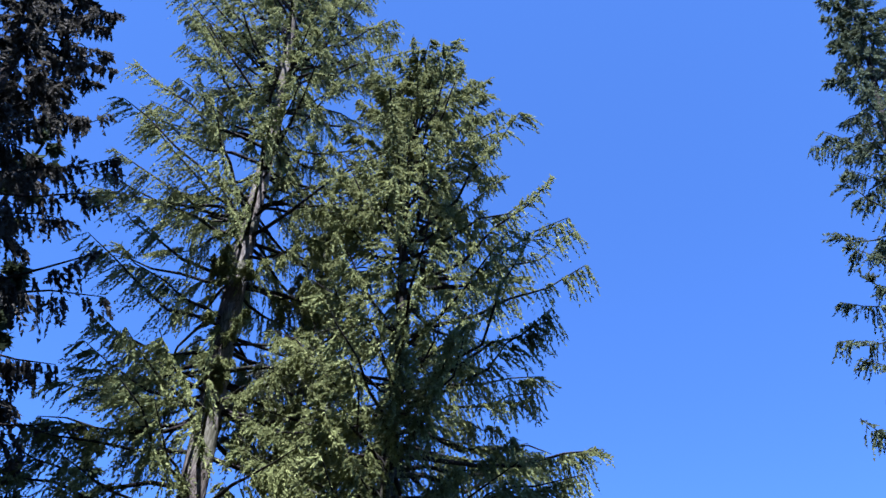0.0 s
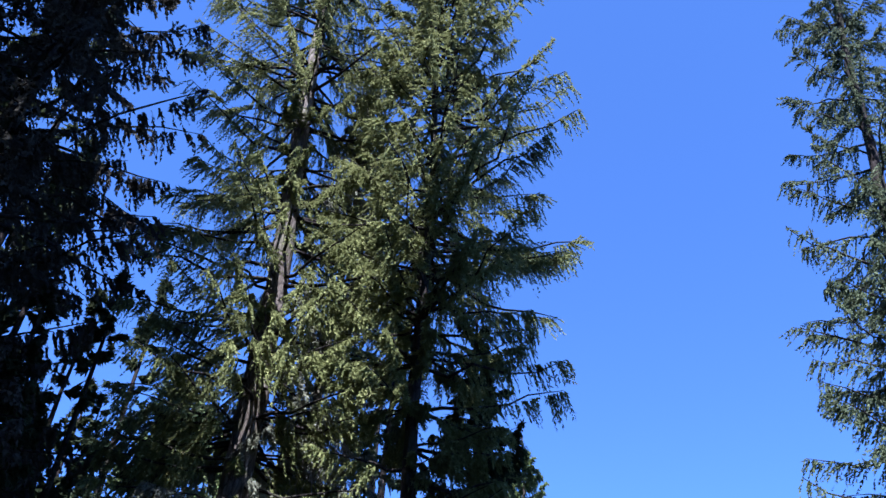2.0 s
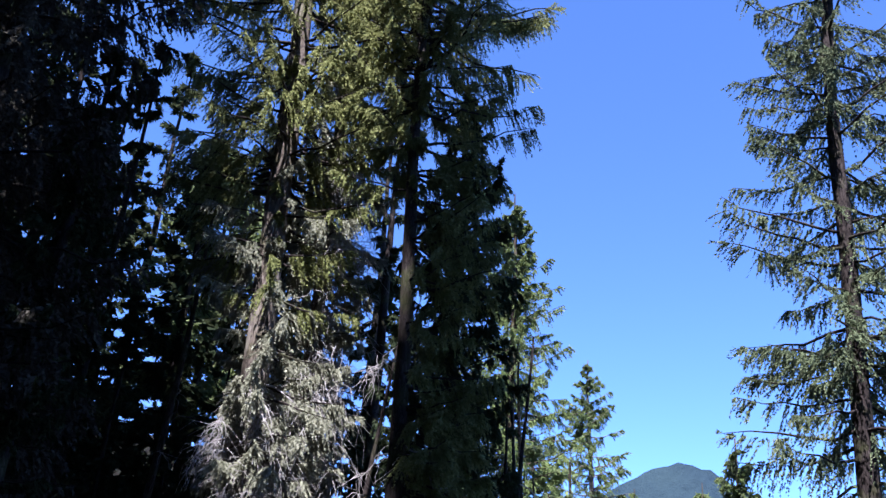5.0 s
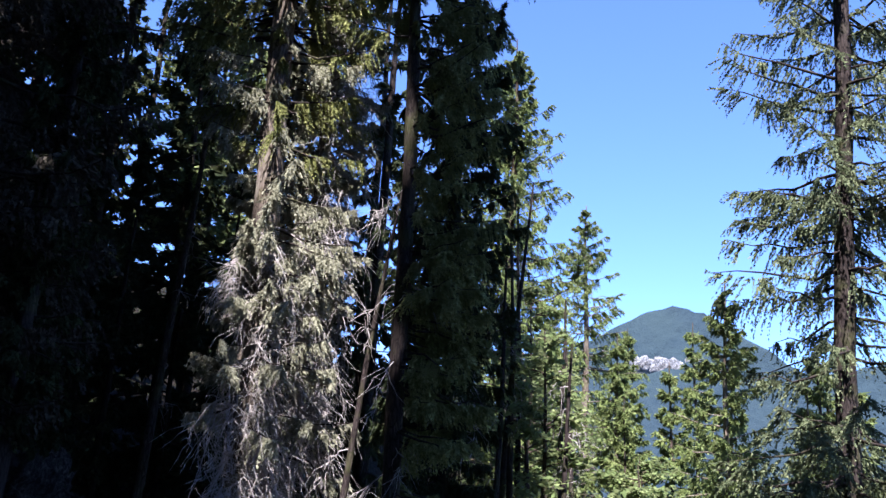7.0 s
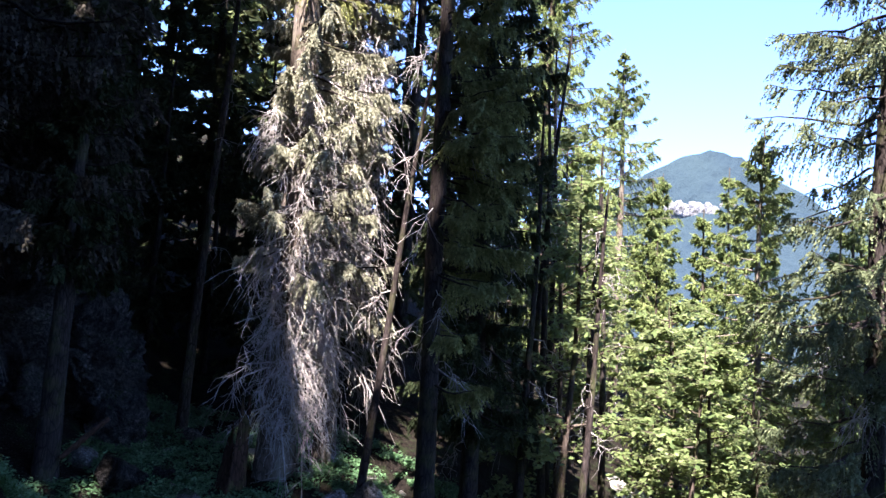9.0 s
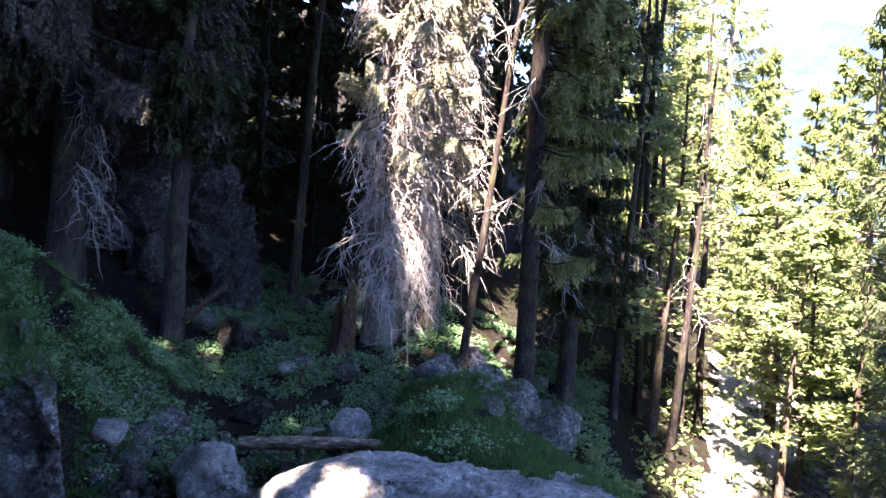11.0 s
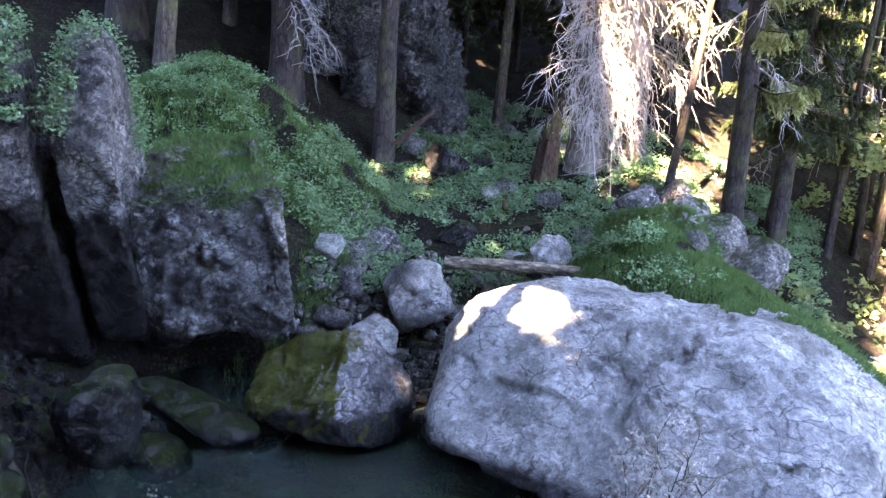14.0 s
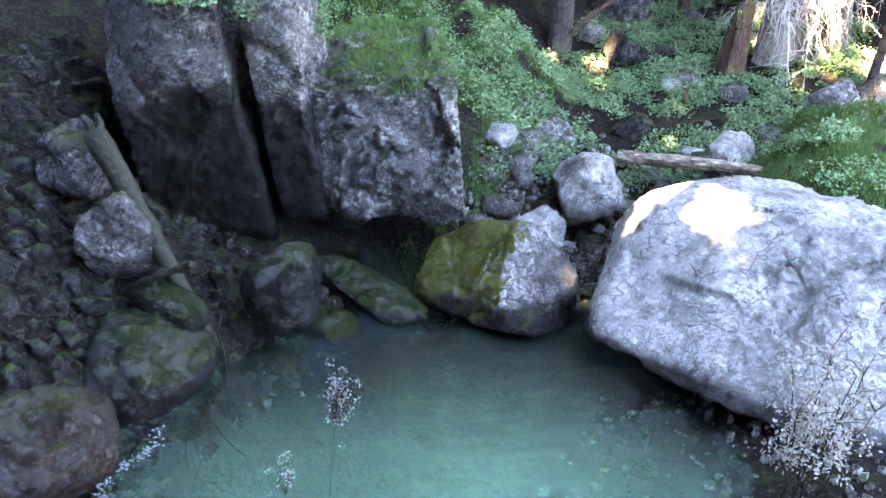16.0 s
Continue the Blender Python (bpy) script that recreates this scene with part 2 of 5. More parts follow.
def water_mat():
    m, nt, b, out = mat_base("pool_water")
    v = coords(nt)
    ripple = noise_tex(nt, coords(nt, (1.0, 1.7, 1)), 2.6, 3, 0.55)
    small = noise_tex(nt, coords(nt, (1.0, 2.6, 1)), 11.0, 4, 0.65)
    deep = ramp(nt, noise_tex(nt, v, 0.5, 3), [(0.35, (0.015, 0.088, 0.050)), (0.65, (0.042, 0.178, 0.102))])
    milk = node(nt, "ShaderNodeBsdfDiffuse", {"Color": deep})
    clear = node(nt, "ShaderNodeBsdfTransparent", {"Color": (0.66, 0.86, 0.76, 1)})
    gloss = node(nt, "ShaderNodeBsdfGlossy", {"Color": (1, 1, 1, 1), "Roughness": 0.03})
    n1 = node(nt, "ShaderNodeBump", {"Height": ripple, "Strength": 0.6, "Distance": 0.10})
    n2 = node(nt, "ShaderNodeBump", {"Height": small, "Strength": 1.0, "Distance": 0.08, "Normal": n1.outputs[0]})
    nt.links.new(n2.outputs[0], gloss.inputs["Normal"])
    fr = node(nt, "ShaderNodeFresnel", {"IOR": 1.37, "Normal": n2.outputs[0]})
    # cloudier in the deep middle, clear along the banks
    mid = node(nt, "ShaderNodeVectorMath", {0: v, 1: (-2.3, 3.8, 0.0)}, operation="DISTANCE").outputs["Value"]
    fade = ramp(nt, node(nt, "ShaderNodeMath", {0: mid, 1: 0.2}, operation="MULTIPLY").outputs[0], [(0.12, (0.34, 0.34, 0.34)), (0.64, (0.95, 0.95, 0.95))])
    body = node(nt, "ShaderNodeMixShader", {0: fade, 1: milk.outputs[0], 2: clear.outputs[0]})
    allw = node(nt, "ShaderNodeMixShader", {0: fr.outputs[0], 1: body.outputs[0], 2: gloss.outputs[0]})
    nt.links.new(allw.outputs[0], out.inputs[0])
    return m


def plain(name, stops, scale=20.0, rough=0.8, stretch=(1, 1, 1), relief=0.4):
    m, nt, b, _ = mat_base(name)
    f = noise_tex(nt, coords(nt, stretch), scale, 7, 0.65)
    nt.links.new(ramp(nt, f, stops), b.inputs["Base Color"])
    b.inputs["Roughness"].default_value = rough
    b.inputs["Specular IOR Level"].default_value = 0.12
    bump(nt, f, relief, 0.02, b)
    return m


def mountain_mat():
    """Far wooded slopes with pale cliffs; the blue of summer air is put into colour and glow."""
    m, nt, b, _ = mat_base("hazed_far_forest")
    v = coords(nt)
    tree = noise_tex(nt, v, 0.09, 5, 0.7)
    big = noise_tex(nt, v, 0.008, 4)
    c = ramp(nt, tree, [(0.3, (0.006, 0.012, 0.018)), (0.7, (0.016, 0.026, 0.032))])
    c = mixc(nt, ramp(nt, big, [(0.35, (0, 0, 0)), (0.7, (0.6, 0.6, 0.6))]), c, (0.020, 0.032, 0.030))
    nt.links.new(c, b.inputs["Base Color"])
    b.inputs["Roughness"].default_value = 1.0
    b.inputs["Specular IOR Level"].default_value = 0.0
    # weak blue glow in place of haze over the distance
    b.inputs["Emission Color"].default_value = (0.009, 0.015, 0.023, 1)
    b.inputs["Emission Strength"].default_value = 1.0
    bump(nt, tree, 1.0, 6.0, b)
    return m


NEEDLES = foliage("spruce_needles", (0.045, 0.055, 0.020), (0.180, 0.196, 0.068), (0.37, 0.38, 0.155), 0.25)
NEEDLES_GREY = foliage("lichened_needles", (0.080, 0.082, 0.055), (0.240, 0.245, 0.170), (0.41, 0.41, 0.31), 0.25)
# Dark needle copies: the shade on these spruces is put into their colour.
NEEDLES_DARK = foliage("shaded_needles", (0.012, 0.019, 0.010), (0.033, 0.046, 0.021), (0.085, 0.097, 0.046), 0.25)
NEEDLES_BROWN = foliage("dusky_needles", (0.024, 0.022, 0.018), (0.066, 0.060, 0.048), (0.15, 0.14, 0.11), 0.25)
NEEDLES_BLUE = foliage("grey_green_needles", (0.028, 0.040, 0.022), (0.095, 0.118, 0.060), (0.20, 0.22, 0.125), 0.2)
NEEDLES_FRESH = foliage("light_needles", (0.055, 0.085, 0.028), (0.135, 0.175, 0.060), (0.26, 0.29, 0.125), 0.3)
BEECH = foliage("beech_leaves", (0.050, 0.078, 0.028), (0.130, 0.178, 0.068), (0.27, 0.31, 0.145), 0.42)
HERB = foliage("herb_leaves", (0.028, 0.074, 0.035), (0.110, 0.225, 0.104), (0.22, 0.34, 0.185), 0.35, 0.45)
MOSSY = foliage("moss_tufts", (0.016, 0.046, 0.014), (0.050, 0.118, 0.036), (0.12, 0.205, 0.07), 0.3, 0.8)
BARK = bark("spruce_bark", (0.018, 0.013, 0.010), (0.060, 0.046, 0.037), (0.19, 0.165, 0.145), 0.3, 0.3)
BARK_PALE = bark("pale_weathered_bark", (0.03, 0.023, 0.018), (0.115, 0.094, 0.076), (0.32, 0.29, 0.26), 0.45, 0.25)
BARK_DARK = bark("dark_bark", (0.008, 0.0065, 0.006), (0.030, 0.024, 0.022), (0.085, 0.073, 0.068), 0.25, 0.2)
DEADWOOD = plain("dead_twigs", [(0.3, (0.15, 0.138, 0.128)), (0.6, (0.31, 0.29, 0.275)), (0.8, (0.46, 0.44, 0.425))], 9, 0.85)
ROTTEN = bark("rotten_wood", (0.014, 0.008, 0.006), (0.050, 0.027, 0.019), (0.10, 0.062, 0.046), 0.2, 0.3)
LOGWOOD = plain("barkless_log", [(0.35, (0.030, 0.022, 0.015)), (0.52, (0.12, 0.095, 0.065)), (0.72, (0.42, 0.35, 0.25))], 5, 0.75, (1.2, 5, 4))
DARKLOG = plain("wet_grey_log", [(0.35, (0.005, 0.0055, 0.003)), (0.55, (0.014, 0.015, 0.009)), (0.8, (0.042, 0.042, 0.033))], 6, 0.75, (1.5, 6, 3))
LIMESTONE = rock("pale_limestone", (0.24, 0.234, 0.206), (0.44, 0.43, 0.383), (0.74, 0.72, 0.66), 0.0, wet_shade=-0.62, facet=0.5, stain=0.35, lichen=0.6, grainy=0.42, fissures=0.52)
GREAT_ROCK = rock("pale_limestone_with_wet_shaded_foot", (0.22, 0.218, 0.195), (0.44, 0.43, 0.385), (0.72, 0.705, 0.65), 0.0, wet_shade=-0.13, facet=0.5, stain=0.3, lichen=0.5, grainy=0.34, fissures=0.50, ragged=0.25)
GREY_ROCK = rock("grey_limestone", (0.06, 0.057, 0.051), (0.23, 0.22, 0.20), (0.56, 0.54, 0.50), 0.30, facet=0.9)
CAP_ROCK = rock("moss_capped_limestone", (0.075, 0.073, 0.066), (0.21, 0.205, 0.19), (0.50, 0.485, 0.46), 0.93, 0.0, (0.075, 0.080, 0.016), wet_shade=0.14, facet=0.6, lean=(-0.60, -0.45, 0.66), grain=1.2, ragged=0.4, grainy=0.5)
MOSS_ROCK = rock("mossy_limestone", (0.075, 0.072, 0.066), (0.20, 0.192, 0.18), (0.50, 0.485, 0.46), 0.93, 0.0, (0.085, 0.085, 0.018), wet_shade=-0.55, facet=0.6, lean=(-0.60, -0.45, 0.66), grain=1.2)
# Dark copy for scree and shaded stones; part of their shade is in its colour.
DARK_ROCK = rock("dark_streaked_rock", (0.006, 0.0055, 0.005), (0.024, 0.022, 0.021), (0.20, 0.19, 0.18), 0.3, facet=1.0)
CRAG = rock("craggy_rock", (0.022, 0.021, 0.020), (0.105, 0.102, 0.098), (0.38, 0.375, 0.37), 0.35, facet=0.9, grainy=0.5, lichen=0.3)
# Lower parts darkened for water stain and for the overhang's shade, painted in.
SLAB_ROCK = rock("slab_rock_with_stains_and_shade", (0.022, 0.020, 0.019), (0.10, 0.094, 0.088), (0.46, 0.44, 0.42), 0.3, facet=0.85, wet_shade=0.30, ragged=2.4, grainy=0.5, lichen=0.35)
PILLAR_ROCK = rock("pillar_rock_with_stains_and_shade", (0.045, 0.042, 0.039), (0.20, 0.19, 0.175), (0.56, 0.54, 0.50), 0.33, facet=0.8, wet_shade=-0.25, ragged=1.8, grainy=0.5, lichen=0.35)
FACE_ROCK = rock("face_rock_with_stains_and_shade", (0.042, 0.040, 0.036), (0.20, 0.19, 0.172), (0.50, 0.485, 0.45), 0.36, facet=0.9, grainy=0.5, lichen=0.35, wet_shade=-0.95, ragged=1.2, moss_col=(0.05, 0.06, 0.02))
# Wet and mossy, and darker still: shade among the rocks is put into the colour.
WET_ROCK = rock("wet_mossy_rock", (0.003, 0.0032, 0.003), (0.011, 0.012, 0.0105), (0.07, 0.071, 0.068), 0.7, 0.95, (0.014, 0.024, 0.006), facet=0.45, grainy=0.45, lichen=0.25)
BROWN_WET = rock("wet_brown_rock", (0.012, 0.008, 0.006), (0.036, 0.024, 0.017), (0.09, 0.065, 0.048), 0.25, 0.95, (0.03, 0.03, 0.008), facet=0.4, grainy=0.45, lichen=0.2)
SOIL = soil("forest_floor")
WATER = water_mat()
MOUNTAIN = mountain_mat()
CLIFF = rock("pale_cliff", (0.10, 0.11, 0.12), (0.22, 0.225, 0.23), (0.36, 0.36, 0.36), 0.0, size=0.03)
FLUFF = foliage("dry_seed_fluff", (0.07, 0.065, 0.058), (0.16, 0.15, 0.138), (0.30, 0.29, 0.27), 0.3)
SILVER = foliage("silvery_leaves", (0.12, 0.12, 0.10), (0.28, 0.28, 0.245), (0.48, 0.475, 0.43), 0.3)
FOAM = plain("white_water", [(0.3, (0.05, 0.06, 0.065)), (0.7, (0.16, 0.18, 0.19))], 30, 0.4)

# ---- building helpers ----
def mesh_of(name, V, F, material, smooth=False):
    """A mesh from vertex and triangle arrays."""
    V = np.asarray(V, dtype=np.float32).reshape(-1, 3)
    F = np.asarray(F, dtype=np.int32).reshape(-1, 3)
    me = bpy.data.meshes.new(name)
    me.vertices.add(len(V))
    me.vertices.foreach_set("co", V.ravel())
    me.loops.add(F.size)
    me.loops.foreach_set("vertex_index", F.ravel())
    me.polygons.add(len(F))
    me.polygons.foreach_set("loop_start", np.arange(0, F.size, 3, dtype=np.int32))
    if smooth:
        me.polygons.foreach_set("use_smooth", np.ones(len(F), dtype=bool))
    me.materials.append(material)
    me.update(calc_edges=True)
    return me


def part(name, me, parent=None, label=""):
    ob = new(name, me)
    if parent is not None:
        ob.parent = parent
    if label:
        ob["label"] = label
    return ob


def thing(name, m, label, category, group="", kind=""):
    ob = new(name)
    ob.empty_display_size = 0.2
    ob.matrix_basis = m
    return tagged(ob, label, category, group, kind)


def join(pieces):
    """Joins (V, F) pairs into one pair of arrays."""
    vs, fs, n = [], [], 0
    for V, F in pieces:
        vs.append(V)
        fs.append(F + n)
        n += len(V)
    return np.concatenate(vs), np.concatenate(fs)


def unit(a):
    return a / (np.linalg.norm(a, axis=-1, keepdims=True) + 1e-9)


def tubes(P, r, sides=4, cap=True):
    """Tubes along the polylines P (n, k, 3) with radii r (n, k)."""
    P, r = np.asarray(P, float), np.asarray(r, float)
    n, k, _ = P.shape
    T = np.gradient(P, axis=1)
    T = unit(T)
    ref = np.where(np.abs(T[..., 2:3]) > 0.9, np.array([1.0, 0, 0]), np.array([0, 0, 1.0]))
    A = unit(np.cross(T, ref))
    B = np.cross(T, A)
    ang = np.arange(sides) * 2 * np.pi / sides
    ring = P[:, :, None, :] + r[:, :, None, None] * (np.cos(ang)[None, None, :, None] * A[:, :, None, :] + np.sin(ang)[None, None, :, None] * B[:, :, None, :])
    V = ring.reshape(-1, 3)
    i = (np.arange(n)[:, None, None] * k + np.arange(k - 1)[None, :, None]) * sides
    j = np.arange(sides)[None, None, :]
    a, b = i + j, i + (j + 1) % sides
    c, d = a + sides, b + sides
    F = np.concatenate([np.stack([a, b, d], -1).reshape(-1, 3), np.stack([a, d, c], -1).reshape(-1, 3)])
    if cap and sides > 2:
        e = []
        for q in range(1, sides - 1):
            t0 = np.arange(n) * k * sides
            e.append(np.stack([t0, t0 + q + 1, t0 + q], -1))
            t1 = t0 + (k - 1) * sides
            e.append(np.stack([t1, t1 + q, t1 + q + 1], -1))
        F = np.concatenate([F] + e)
    return V, F


def wobble(x, y, seed=0.0):
    """Smooth unevenness of about -1 to 1."""
    return (np.sin(x * 1.7 + 1.3 * np.sin(y * 1.1 + seed) + seed) + np.sin(y * 2.3 + 1.7 * np.sin(x * 0.9 - seed) + 2.1 * seed)
            + 0.6 * np.sin(x * 4.1 - y * 3.3 + seed) + 0.4 * np.sin(x * 7.3 + y * 6.1 - 2 * seed)) / 3.0


def sp(v, w=0.5):
    return w * np.logaddexp(0, np.asarray(v, float) / w)


def sstep(v):
    v = np.clip(v, 0, 1)
    return v * v * (3 - 2 * v)


def ground_z(x, y):
    """The height of the ground: pool, wooded slope behind it, bank under the camera, valley that falls away."""
    x, y = np.asarray(x, float), np.asarray(y, float)
    up = 22 * np.tanh(0.28 * sp(y - 8.6) / 22)
    fall = 34 * np.tanh(0.55 * sp(x + 1.6, 0.8) / 34) * sstep((y - 3) / 8)
    left = 12 * np.tanh(0.50 * sp(-5.9 - x, 0.5) / 12)
    land = 0.25 + up - fall + left
    land = land + 1.55 * np.exp(-np.abs((x + 7.4) / 1.9) ** 4 - np.abs((y - 11.2) / 1.7) ** 4)
    land = land + 1.55 * np.exp(-np.abs((x + 0.1) / 1.9) ** 4 - np.abs((y - 11.2) / 1.3) ** 4)
    land = land - 0.35 * np.exp(-(((x + 4.0) / 1.0) ** 2 + ((y - 10.0) / 1.6) ** 2))
    land = land - 1.5 * np.exp(-np.abs((x + 5.7) / 1.0) ** 4 - np.abs((y - 8.4) / 1.0) ** 4)
    land = land - 0.9 * np.exp(-np.abs((x + 7.9) / 1.5) ** 4 - np.abs((y - 7.3) / 1.0) ** 4)
    near = 2.95 * sstep((2.6 - y) / 2.6)
    land = land + near * sstep((x + 6) / 3)
    bed = -0.75 + 0.95 * sstep((x + 2.6) / 2.6) * sstep((y - 3.5) / 3.0) + 0.3 * sstep((y - 6.0) / 2)
    box = sstep((x + 6.4) / 1.2) * sstep((1.6 - x) / 1.4) * sstep((y - 2.4) / 1.4) * sstep((8.9 - y) / 1.3)
    z = land * (1 - box) + bed * box
    near_in = np.exp(-((x / 60) ** 2 + (y / 60) ** 2))
    z = z + 0.22 * wobble(x * 2.6, y * 2.9, 3.0) * np.exp(-((x + 7.2) / 2.0) ** 4 - ((y - 11.3) / 2.2) ** 4)
    return z + (0.10 * wobble(x * 1.3, y * 1.3) + 0.04 * wobble(x * 4, y * 4, 2.0)) * near_in


def gz(x, y):
    return float(ground_z(x, y))


def axis_steps(lo, hi, step, far, n):
    mid = np.arange(lo, hi + step / 2, step)
    g = np.geomspace(step * 2, far, n)
    return np.concatenate([lo - g[::-1], mid, hi + g])


def build_ground():
    xs, ys = axis_steps(-13, 7, 0.16, 3800, 42), axis_steps(0, 21, 0.16, 3800, 42)
    X, Y = np.meshgrid(xs, ys, indexing="ij")
    Z = ground_z(X, Y)
    n, k = X.shape
    i = np.arange(n - 1)[:, None] * k + np.arange(k - 1)[None, :]
    F = np.concatenate([np.stack([i, i + k, i + k + 1], -1).reshape(-1, 3), np.stack([i, i + k + 1, i + 1], -1).reshape(-1, 3)])
    ob = part("ground", mesh_of("ground", np.stack([X, Y, Z], -1), F, SOIL, True))
    tagged(ob, "dark forest floor with needles, moss and stones round the pool", "ground", kind="structure")


def build_water():
    xs, ys = np.linspace(-7.2, 2.0, 60), np.linspace(1.5, 9.2, 50)
    X, Y = np.meshgrid(xs, ys, indexing="ij")
    Z = 0.006 * wobble(X * 3, Y * 4, 1.0)
    n, k = X.shape
    i = np.arange(n - 1)[:, None] * k + np.arange(k - 1)[None, :]
    F = np.concatenate([np.stack([i, i + k, i + k + 1], -1).reshape(-1, 3), np.stack([i, i + k + 1, i + 1], -1).reshape(-1, 3)])
    ob = part("water", mesh_of("water", np.stack([X, Y, Z], -1), F, WATER, True))
    tagged(ob, "clear blue-green mountain stream pool, gently rippled", "water", kind="structure")


build_ground()
build_water()


# ---- rocks ----
ICO = {}


def ico(level):
    if level not in ICO:
        bm = bmesh.new()
        bmesh.ops.create_icosphere(bm, subdivisions=level, radius=1)
        V = np.array([v.co[:] for v in bm.verts])
        F = np.array([[v.index for v in f.verts] for f in bm.faces])
        bm.free()
        ICO[level] = (unit(V), F)
    return ICO[level]


def stone_shape(level, half, seed, rough=0.10, planes=(), facets=9, sharp=14.0, blocks=1.6, chips=130, scar=0.36):
    """A boulder round the origin: a block of half sizes broken along planes (normal, distance), then chipped, fissured and pitted."""
    D, F = ico(level)
    rng = np.random.default_rng(seed)
    half = np.array(half, float)
    cuts = [(np.array(n, float) / np.linalg.norm(n), d) for n, d in planes]
    for n in unit(rng.normal(size=(facets, 3))):
        cuts.append((n, float(np.sqrt(((n * half) ** 2).sum())) * rng.uniform(0.55, 0.9)))
    inv = np.sqrt(((D / half) ** 2).sum(1)) ** sharp
    for n, d in cuts:
        inv += np.clip(D @ n / d, 0, None) ** sharp
    r = inv ** (-1 / sharp)
    P = D * r[:, None]
    s = float(half.mean())
    off = Vector(rng.uniform(-50, 50, 3))
    add = np.empty(len(P))
    warp = np.empty((len(P), 3))
    for q, p in enumerate(P):
        v = Vector(p) / s + off
        w = v + 0.35 * noise.noise_vector(v * 1.3)
        warp[q] = noise.noise_vector(v * 3.1)
        dist, pts = noise.voronoi(w * blocks)
        edge = max(0.0, 1 - (dist[1] - dist[0]) / 0.035)
        step = noise.cell(pts[0] * 7.3)
        d2, p2 = noise.voronoi(Vector((w.x, w.y, 1.8 * w.z)) * (blocks * 2.7))
        step += 0.42 * noise.cell(p2[0] * 5.1)
        edge += 0.45 * max(0.0, 1 - (d2[1] - d2[0]) / 0.06)
        c = noise.fractal(w * 9.0, 0.6, 2.2, 5)
        add[q] = noise.fractal(v * 0.9, 0.9, 2.1, 3) * 0.6 + step * 0.45 - edge * 0.55 + c * 0.42
    P = P + D * (add * rough * s)[:, None]
    # chips: flat scars of many sizes with crisp rims
    N = np.zeros_like(P)
    fn = np.cross(P[F[:, 1]] - P[F[:, 0]], P[F[:, 2]] - P[F[:, 0]])
    for k in range(3):
        np.add.at(N, F[:, k], fn)
    N = unit(N)
    Q = P + 0.10 * s * warp
    for q in range(chips):
        i = rng.integers(len(P))
        R = s * (0.08 + scar * rng.random() ** 2.0)
        n = unit(N[i] + rng.normal(0, 0.16, 3))
        hit = np.flatnonzero(((Q - Q[i]) ** 2).sum(1) < R * R)
        over = (P[hit] - P[i]) @ n + 0.03 * R
        P[hit] -= n * np.clip(over, 0, 0.11 * R)[:, None]
    return P, F


def boulder(name, at, half, turn, material, seed, label, level=4, rough=0.10, planes=(), facets=9, sharp=14.0, group="", blocks=1.6, chips=150, scar=0.36):
    V, F = stone_shape(level, half, seed, rough, planes, facets, sharp, blocks, chips, scar)
    ob = part(name, mesh_of(name, V, F, material, False))
    ob.matrix_basis = pose(*at, *turn)
    return tagged(ob, label, "boulder", group)


# the great pale boulder on the far side of the pool
B_GREAT = boulder("boulder", (-0.55, 8.9, 0.55), (2.95, 2.6, 1.5), (0, 0, 0), GREAT_ROCK, 11, "huge pale limestone boulder with an undercut foot beside the pool", 7, 0.028,
        [((0.02, 0.10, 1), 1.22), ((-0.05, -0.62, 0.72), 1.12), ((-0.30, -0.95, 0.05), 2.12), ((-0.05, -0.14, -0.99), 0.56), ((-0.95, -0.22, 0.12), 2.55), ((-0.62, -0.35, 0.55), 2.12),
         ((0.56, -0.05, 0.83), 1.72), ((0.9, -0.3, 0.1), 2.35), ((0.0, 1, 0.2), 1.6)], 0, 22, blocks=2.6, chips=300, scar=0.13)
# the boulder with a moss cap
B_CAP = boulder("boulder", (-4.2, 8.0, 0.24), (1.12, 0.95, 0.95), (0, 0, 0), CAP_ROCK, 23, "pale boulder with a yellow-green moss cap at the pool's edge", 6, 0.06,
        [((0.70, -0.30, 0.64), 0.76), ((-0.26, -0.52, 0.81), 0.62), ((0.05, -0.97, -0.1), 0.66), ((-0.97, -0.1, 0.1), 0.94), ((0.95, -0.1, 0.0), 0.96), ((0, -0.2, -0.98), 0.22), ((-0.6, -0.75, -0.1), 0.86)], 0, 16)
# the overhanging block under the mossy ledge
B_FACE = boulder("boulder", (-6.15, 9.35, 1.64), (1.8, 1.8, 1.6), (0, 0, 6), FACE_ROCK, 35, "broad grey rock face with an overhang above the water", 7, 0.075,
        [((0.05, -0.97, 0.22), 1.25), ((0.24, -0.15, -0.96), 1.16), ((0.85, 0.52, 0.1), 0.42), ((0.1, -0.4, 0.9), 1.15), ((-0.97, -0.2, 0), 1.4)], 0, 19, blocks=2.6)
# tall slabs
B_SLAB = boulder("boulder", (-8.12, 7.45, 1.95), (1.2, 1.0, 2.7), (4, -9, 14), SLAB_ROCK, 47, "tall dark rock slab, pale on its upper face, overhanging below", 7, 0.055,
        [((0.15, -0.93, -0.30), 0.78), ((-0.10, -0.78, 0.62), 1.6), ((0.93, 0.30, 0.0), 0.58), ((-0.95, -0.2, 0.0), 0.85), ((0.1, -0.6, -0.78), 1.5)], 0, 24, blocks=1.6, chips=90)
